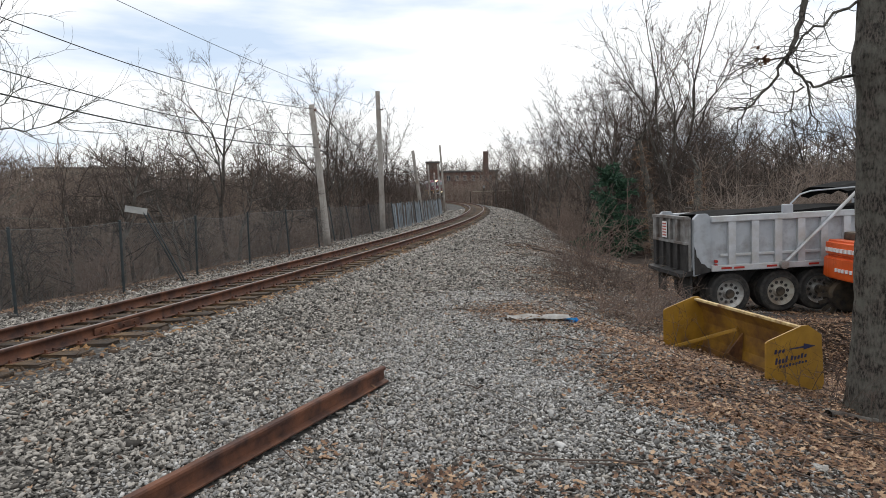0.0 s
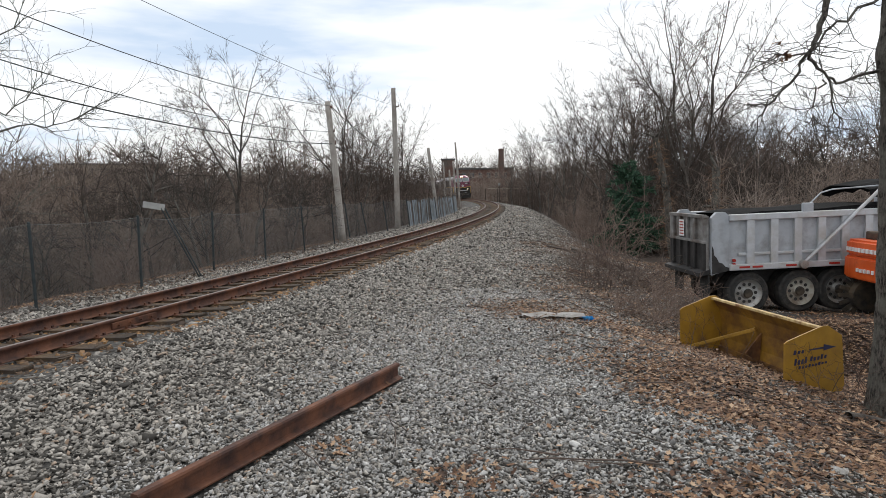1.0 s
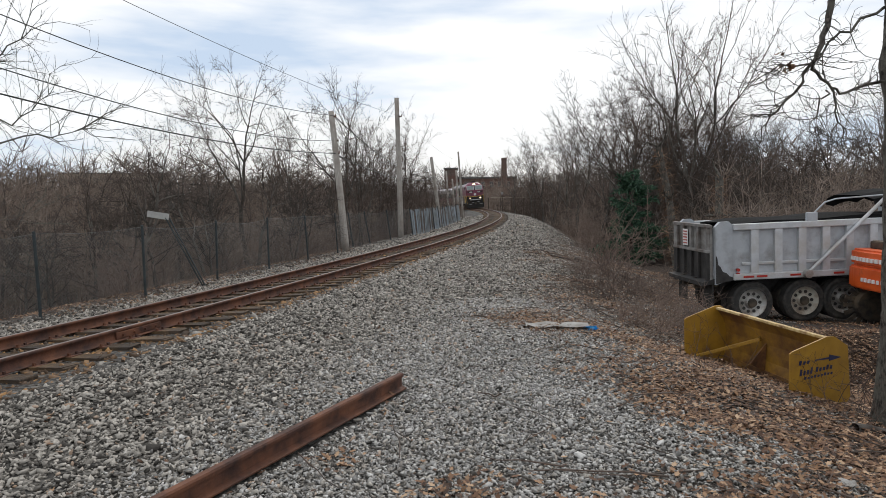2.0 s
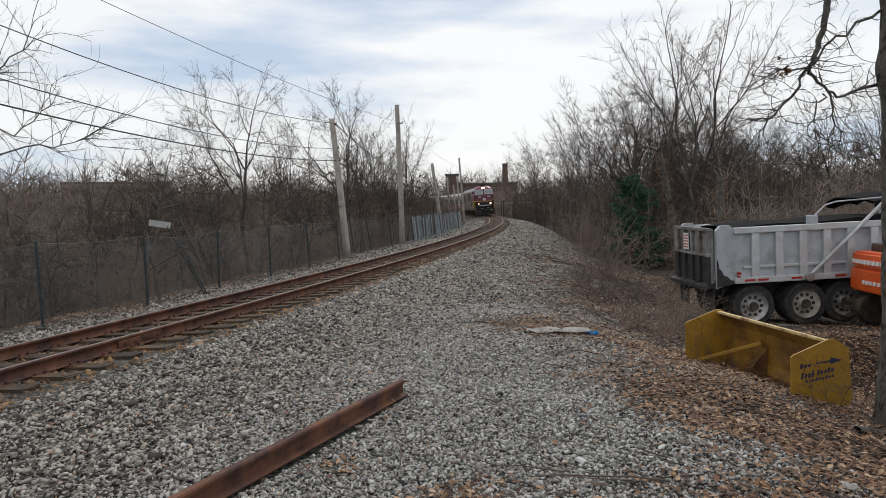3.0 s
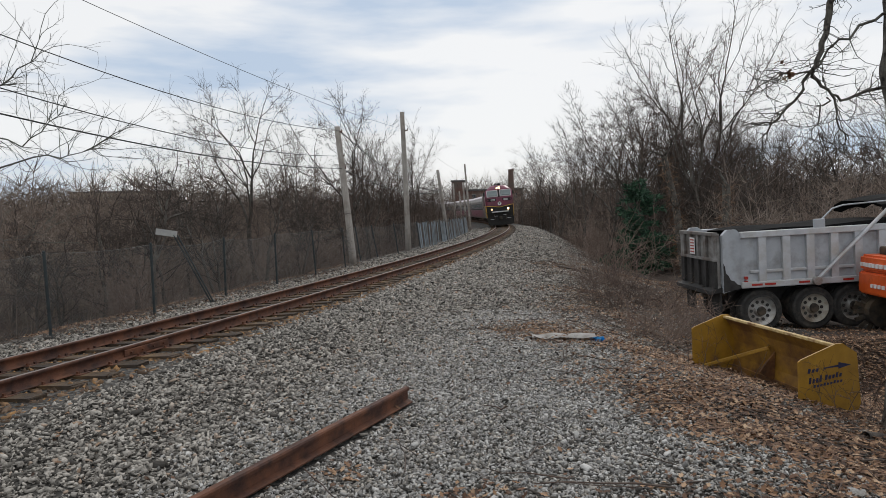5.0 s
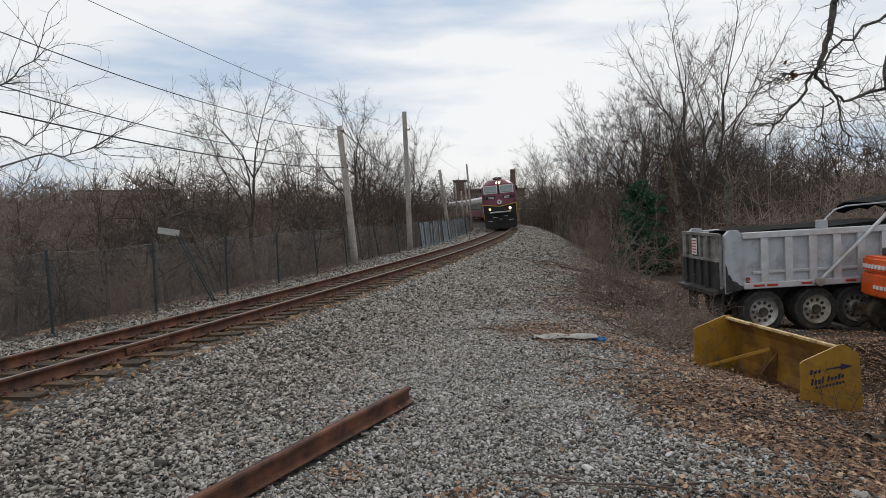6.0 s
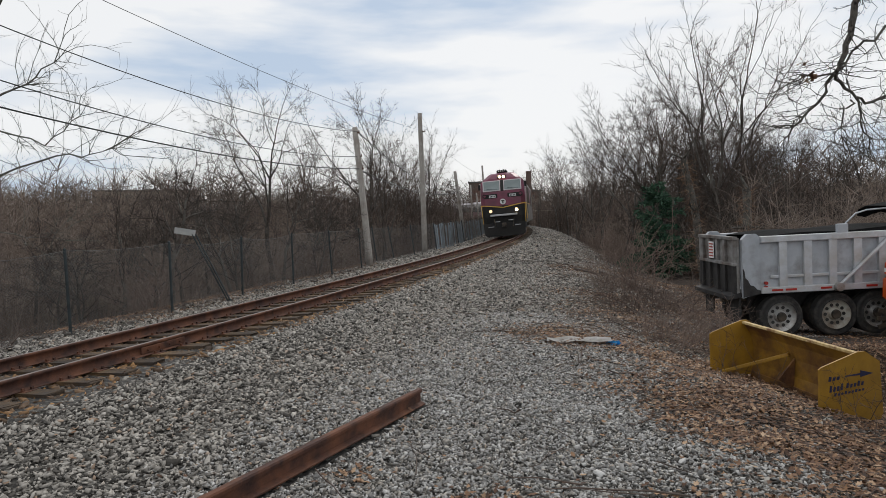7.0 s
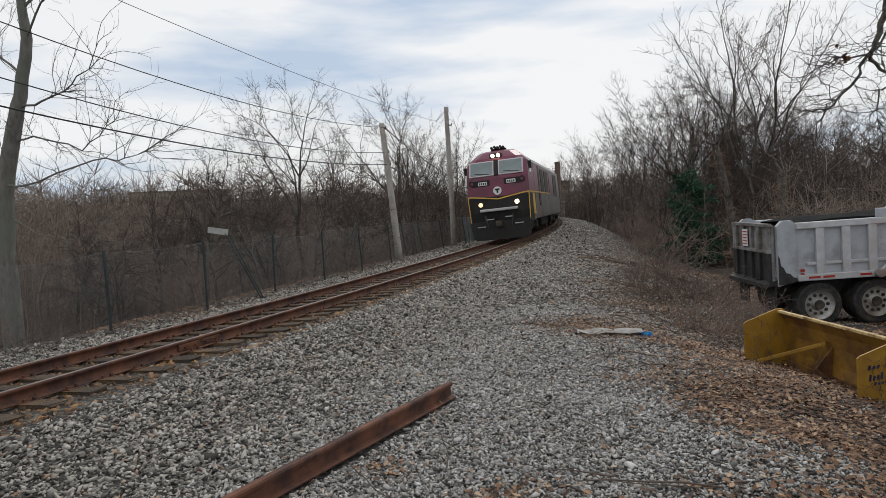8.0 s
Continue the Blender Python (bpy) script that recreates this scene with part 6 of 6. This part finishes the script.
def build_locomotive():
    e = thing("diesel_locomotive", Matrix(), "maroon and black diesel passenger locomotive with lit headlights", "locomotive", "train")
    hl = 10.8
    # cab shell in colour bands
    lv_low = [(0.85, 1.5, hl - 0.12), (1.5, 1.56, hl), (2.3, 1.57, hl)]
    lv_mid = [(2.3, 1.57, hl), (3.25, 1.57, hl - 0.06), (3.4, 1.57, hl - 0.1)]
    lv_win = [(3.4, 1.57, hl - 0.1), (4.05, 1.53, hl - 0.42), (4.3, 1.3, hl - 0.56)]
    lv_top = [(4.3, 1.3, hl - 0.56), (4.62, 0.95, hl - 0.95), (4.72, 0.8, hl - 1.3)]
    nose = part("nose", shell(lv_low, 8.0), NOSE_BLACK, e, "black lower nose")
    cab = part("cab", shell(lv_mid, 8.0), MAROON, e, "maroon cab front")
    face = part("window_band", shell(lv_win, 8.0), MAROON, e, "maroon windscreen band")
    top = part("cab_roof", shell(lv_top, 8.0), MAROON, e, "maroon sloping cab roof")
    # windscreens on the raked band
    slope = math.degrees(math.atan2(0.32, 0.65))
    for sx in (-1, 1):
        m = pose(sx * 0.74, hl - 0.22, 3.76, slope, 0, 0)
        fr = part("windscreen_frame", box((0, 0, 0), (1.26, 0.05, 0.86), 0.03), RUBBER_SEAL, e, "pale windscreen surround")
        fr.matrix_basis = m
        gl = part("windscreen", box((0, 0.025, 0), (1.13, 0.03, 0.73), 0.02), GLASS, fr, "grey-green windscreen glass")
        wp = part("wiper", rod((-0.4, 0.06, -0.36), (0.35, 0.06, -0.26), 0.012, sides=6), NOSE_BLACK, fr)
        # grab recess, number board, marker lamp
        part("recess", box((sx * 0.82, hl - 0.02, 3.02), (0.92, 0.06, 0.3), 0.02), NOSE_BLACK, e)
        part("number_board", box((sx * 0.72, hl + 0.015, 3.0), (0.46, 0.03, 0.18), 0.01), WHITE, e, "white number board with dark bars")
        bm = bmesh.new()
        for k in range(4):
            add_box(bm, (sx * 0.72 - 0.15 + 0.1 * k, hl + 0.035, 3.0), (0.06, 0.01, 0.11))
        part("board_bars", bm, NOSE_BLACK, e)
        mk = part("marker_lamp", rod((sx * 1.27, hl - 0.12, 3.05), (sx * 1.27, hl + 0.0, 3.05), 0.16, 0.15, 20), NOSE_BLACK, e, "round marker lamp in a black ring")
        part("lens", rod((sx * 1.27, hl - 0.05, 3.05), (sx * 1.27, hl + 0.015, 3.05), 0.09, 0.08, 16), MAROON, mk)
        part("ditch_bezel", rod((sx * 0.92, hl - 0.05, 1.93), (sx * 0.92, hl + 0.05, 1.93), 0.16, 0.15, 20), DARK_STEEL, e)
        part("ditch_light", rod((sx * 0.92, hl, 1.93), (sx * 0.92, hl + 0.07, 1.93), 0.12, 0.11, 16), LAMP_DIM if sx < 0 else LAMP_FAINT, e, "glowing ditch light" if sx < 0 else "faintly lit ditch light")
        part("handrail", rod((sx * 1.5, hl - 0.05, 1.0), (sx * 1.55, hl - 0.05, 2.35), 0.022, sides=6), GOLD, e, "yellow handrail")
        part("side_window", box((sx * 1.565, hl - 1.25, 3.7), (0.04, 0.75, 0.66), 0.02), GLASS, e)
        part("mirror", box((sx * 1.66, hl - 0.65, 3.75), (0.16, 0.05, 0.4), 0.02), NOSE_BLACK, e)
    part("brow", box((0, hl - 0.62, 4.4), (0.62, 0.3, 0.26), 0.05), NOSE_BLACK, e, "black headlight housing")
    for sx in (-1, 1):
        part("headlight", rod((sx * 0.14, hl - 0.5, 4.4), (sx * 0.14, hl - 0.42, 4.4), 0.095, 0.09, 18), LAMP, e, "glowing round headlight")
    # chevron stripe
    for sx in (-1, 1):
        bm = bmesh.new()
        a, b = Vector((0, hl + 0.075, 2.16)), Vector((sx * 1.3, hl + 0.02, 2.36))
        c = Vector((sx * 1.58, hl - 0.22, 2.38))
        for p, q in ((a, b), (b, c)):
            tq = (q - p).to_track_quat("X", "Z").to_matrix().to_4x4()
            add_box(bm, (p + q) / 2, ((q - p).length, 0.03, 0.06), 0, tq)
        part("stripe", bm, GOLD, e, "thin gold chevron stripe")
        part("chevron_fill", prism([(0, 2.17), (sx * 1.28, 2.36), (sx * 1.28, 2.29), (0, 2.29)][::sx], 0.02, "y", hl + 0.005), MAROON, e)
        part("side_stripe", box((sx * 1.575, 4.5, 2.38), (0.02, 12.0, 0.06)), GOLD, e)
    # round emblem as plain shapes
    em = part("emblem", rod((0, hl + 0.02, 2.58), (0, hl + 0.075, 2.58), 0.21, 0.21, 28), WHITE, e, "white round emblem")
    part("emblem_bar", box((0, hl + 0.085, 2.65), (0.24, 0.02, 0.07)), NOSE_BLACK, em)
    part("emblem_stem", box((0, hl + 0.085, 2.55), (0.08, 0.02, 0.17)), NOSE_BLACK, em)
    part("wiper_post", box((0, hl - 0.2, 3.76), (0.2, 0.1, 0.9), 0.03, pose(0, 0, 0, slope)), NOSE_BLACK, e)
    part("anticlimber", box((0, hl + 0.13, 1.62), (1.9, 0.3, 0.14), 0.03), STAINLESS, e, "silver anticlimber bar")
    pl = part("pilot", prism([(-1.5, 1.05), (1.5, 1.05), (1.42, 0.22), (1.25, 0.1), (-1.25, 0.1), (-1.42, 0.22)], 0.35, "y", hl - 0.15), NOSE_BLACK, e, "black snow plough pilot")
    part("coupler", box((0, hl + 0.35, 0.9), (0.3, 0.7, 0.3), 0.06), DARK_STEEL, e)
    part("mu_hoses", rod((-0.7, hl + 0.26, 1.35), (-0.6, hl + 0.24, 0.75), 0.035, sides=6), DARK_STEEL, e)
    part("mu_hoses", rod((0.7, hl + 0.26, 1.35), (0.6, hl + 0.24, 0.75), 0.035, sides=6), DARK_STEEL, e)
    for z, w in ((1.15, 0.5), (1.22, -0.5), (0.8, 0.95), (0.85, -0.95)):
        part("step_iron", box((w, hl + 0.23, z), (0.42, 0.06, 0.05), 0.01), STAINLESS, e)
    horn = bmesh.new()
    for k in range(5):
        add_rod(horn, (-0.3 + 0.15 * k, hl - 1.9, 4.86), (-0.3 + 0.15 * k, hl - 1.35, 4.88 + 0.04 * (k % 2)), 0.035, 0.075, 10)
    add_box(horn, (0, hl - 1.8, 4.8), (0.8, 0.12, 0.12))
    part("horn", horn, NOSE_BLACK, e, "cluster of black air horns")
    # body behind the cab
    outline = [(-1.55, 1.0), (1.55, 1.0), (1.55, 4.0), (1.25, 4.35), (0.8, 4.55), (-0.8, 4.55), (-1.25, 4.35), (-1.55, 4.0)]
    body = part("body", prism(outline, 18.5, "y", -10.5), SILVER, e, "grimy silver-grey body side")
    for sx in (-1, 1):
        part("maroon_panel", box((sx * 1.556, 6.6, 3.2), (0.02, 2.6, 1.4)), MAROON, body)
        for k, (y, w, z0, z1, mt) in enumerate(((5.4, 0.9, 1.6, 3.9, DARK_STEEL), (3.4, 1.8, 2.4, 3.8, DARK_STEEL), (0.6, 2.4, 2.4, 3.8, DARK_STEEL), (-2.8, 2.6, 2.4, 3.8, MAROON), (-6.5, 3.0, 2.2, 3.8, DARK_STEEL))):
            part("grille", box((sx * 1.56, y, (z0 + z1) / 2), (0.03, w, z1 - z0), 0.01), mt, body, "louvred grille")
        part("skirt", box((sx * 1.5, -0.5, 1.15), (0.08, 19.0, 0.45), 0.02), SILVER, body)
        part("yellow_sill", box((sx * 1.57, 8.9, 1.75), (0.03, 0.9, 1.1), 0.01), GOLD, body, "yellow cab step panel")
    for y in (3.0, -3.0, -7.0):
        part("roof_hatch", box((0, y, 4.66), (1.4, 2.2, 0.22), 0.05), DARK_STEEL, body)
    part("fuel_tank", box((0, 0, 0.72), (2.4, 4.6, 0.7), 0.12), NOSE_BLACK, e)
    bogie(e, 6.6, (-1.4, 1.4))
    bogie(e, -6.6, (-1.4, 1.4))
    return e


def build_coach():
    c = thing("passenger_coach", Matrix(), "silver passenger coach with a purple window band and pale roof", "railway coach", "train")
    outline = [(-1.5, 0.75), (1.5, 0.75), (1.57, 1.2), (1.57, 3.4), (1.4, 3.9), (0.9, 4.2), (-0.9, 4.2), (-1.4, 3.9), (-1.57, 3.4), (-1.57, 1.2)]
    part("body", prism(outline, 25.4, "y", -12.7), SILVER, c)
    part("roof", prism([(-1.42, 3.91), (-0.92, 4.23), (0.92, 4.23), (1.42, 3.91), (1.42, 3.86), (-1.42, 3.86)], 25.0, "y", -12.5), RUBBER_SEAL, c, "pale roof")
    for sx in (-1, 1):
        part("window_band", box((sx * 1.575, 0, 2.55), (0.02, 24.0, 0.95)), NOSE_BLACK, c, "dark window band")
        part("purple_stripe", box((sx * 1.578, 0, 1.5), (0.02, 25.0, 1.1)), MAROON, c, "purple stripe")
        for k in range(14):
            part("window", box((sx * 1.588, -10.6 + 1.63 * k, 2.58), (0.02, 1.15, 0.7), 0.0), GLASS, c)
        for y in (-11.9, 11.9):
            part("door", box((sx * 1.582, y, 2.2), (0.03, 0.85, 2.1), 0.01), SILVER, c)
    part("gangway", box((0, 12.75, 2.0), (1.1, 0.25, 2.3), 0.05), NOSE_BLACK, c)
    part("gangway", box((0, -12.75, 2.0), (1.1, 0.25, 2.3), 0.05), NOSE_BLACK, c)
    bogie(c, 9.0, (-1.2, 1.2), 0.45)
    bogie(c, -9.0, (-1.2, 1.2), 0.45)
    return c


LOCO = build_locomotive()
LOCO.scale = (1.04, 1.0, 1.02)
COACH = build_coach()
COACHES = [COACH] + [copy_thing(COACH, Matrix()) for _ in range(4)]
SPEED = 14.0
LEAN = 3.8


def on_track(s):
    p = arc(s, -0.24, BANK / 2)
    return pose(p.x, p.y, p.z, 0, LEAN, 180 + math.degrees(s / RAD))


def motions():
    times = [0.5 * k for k in range(17)]
    for car, back in [(LOCO, 10.8)] + [(c, 22.3 + 12.9 + 25.9 * k) for k, c in enumerate(COACHES)]:
        walk(car, [(t, on_track(57.0 - SPEED * t + back)) for t in times])


motions()
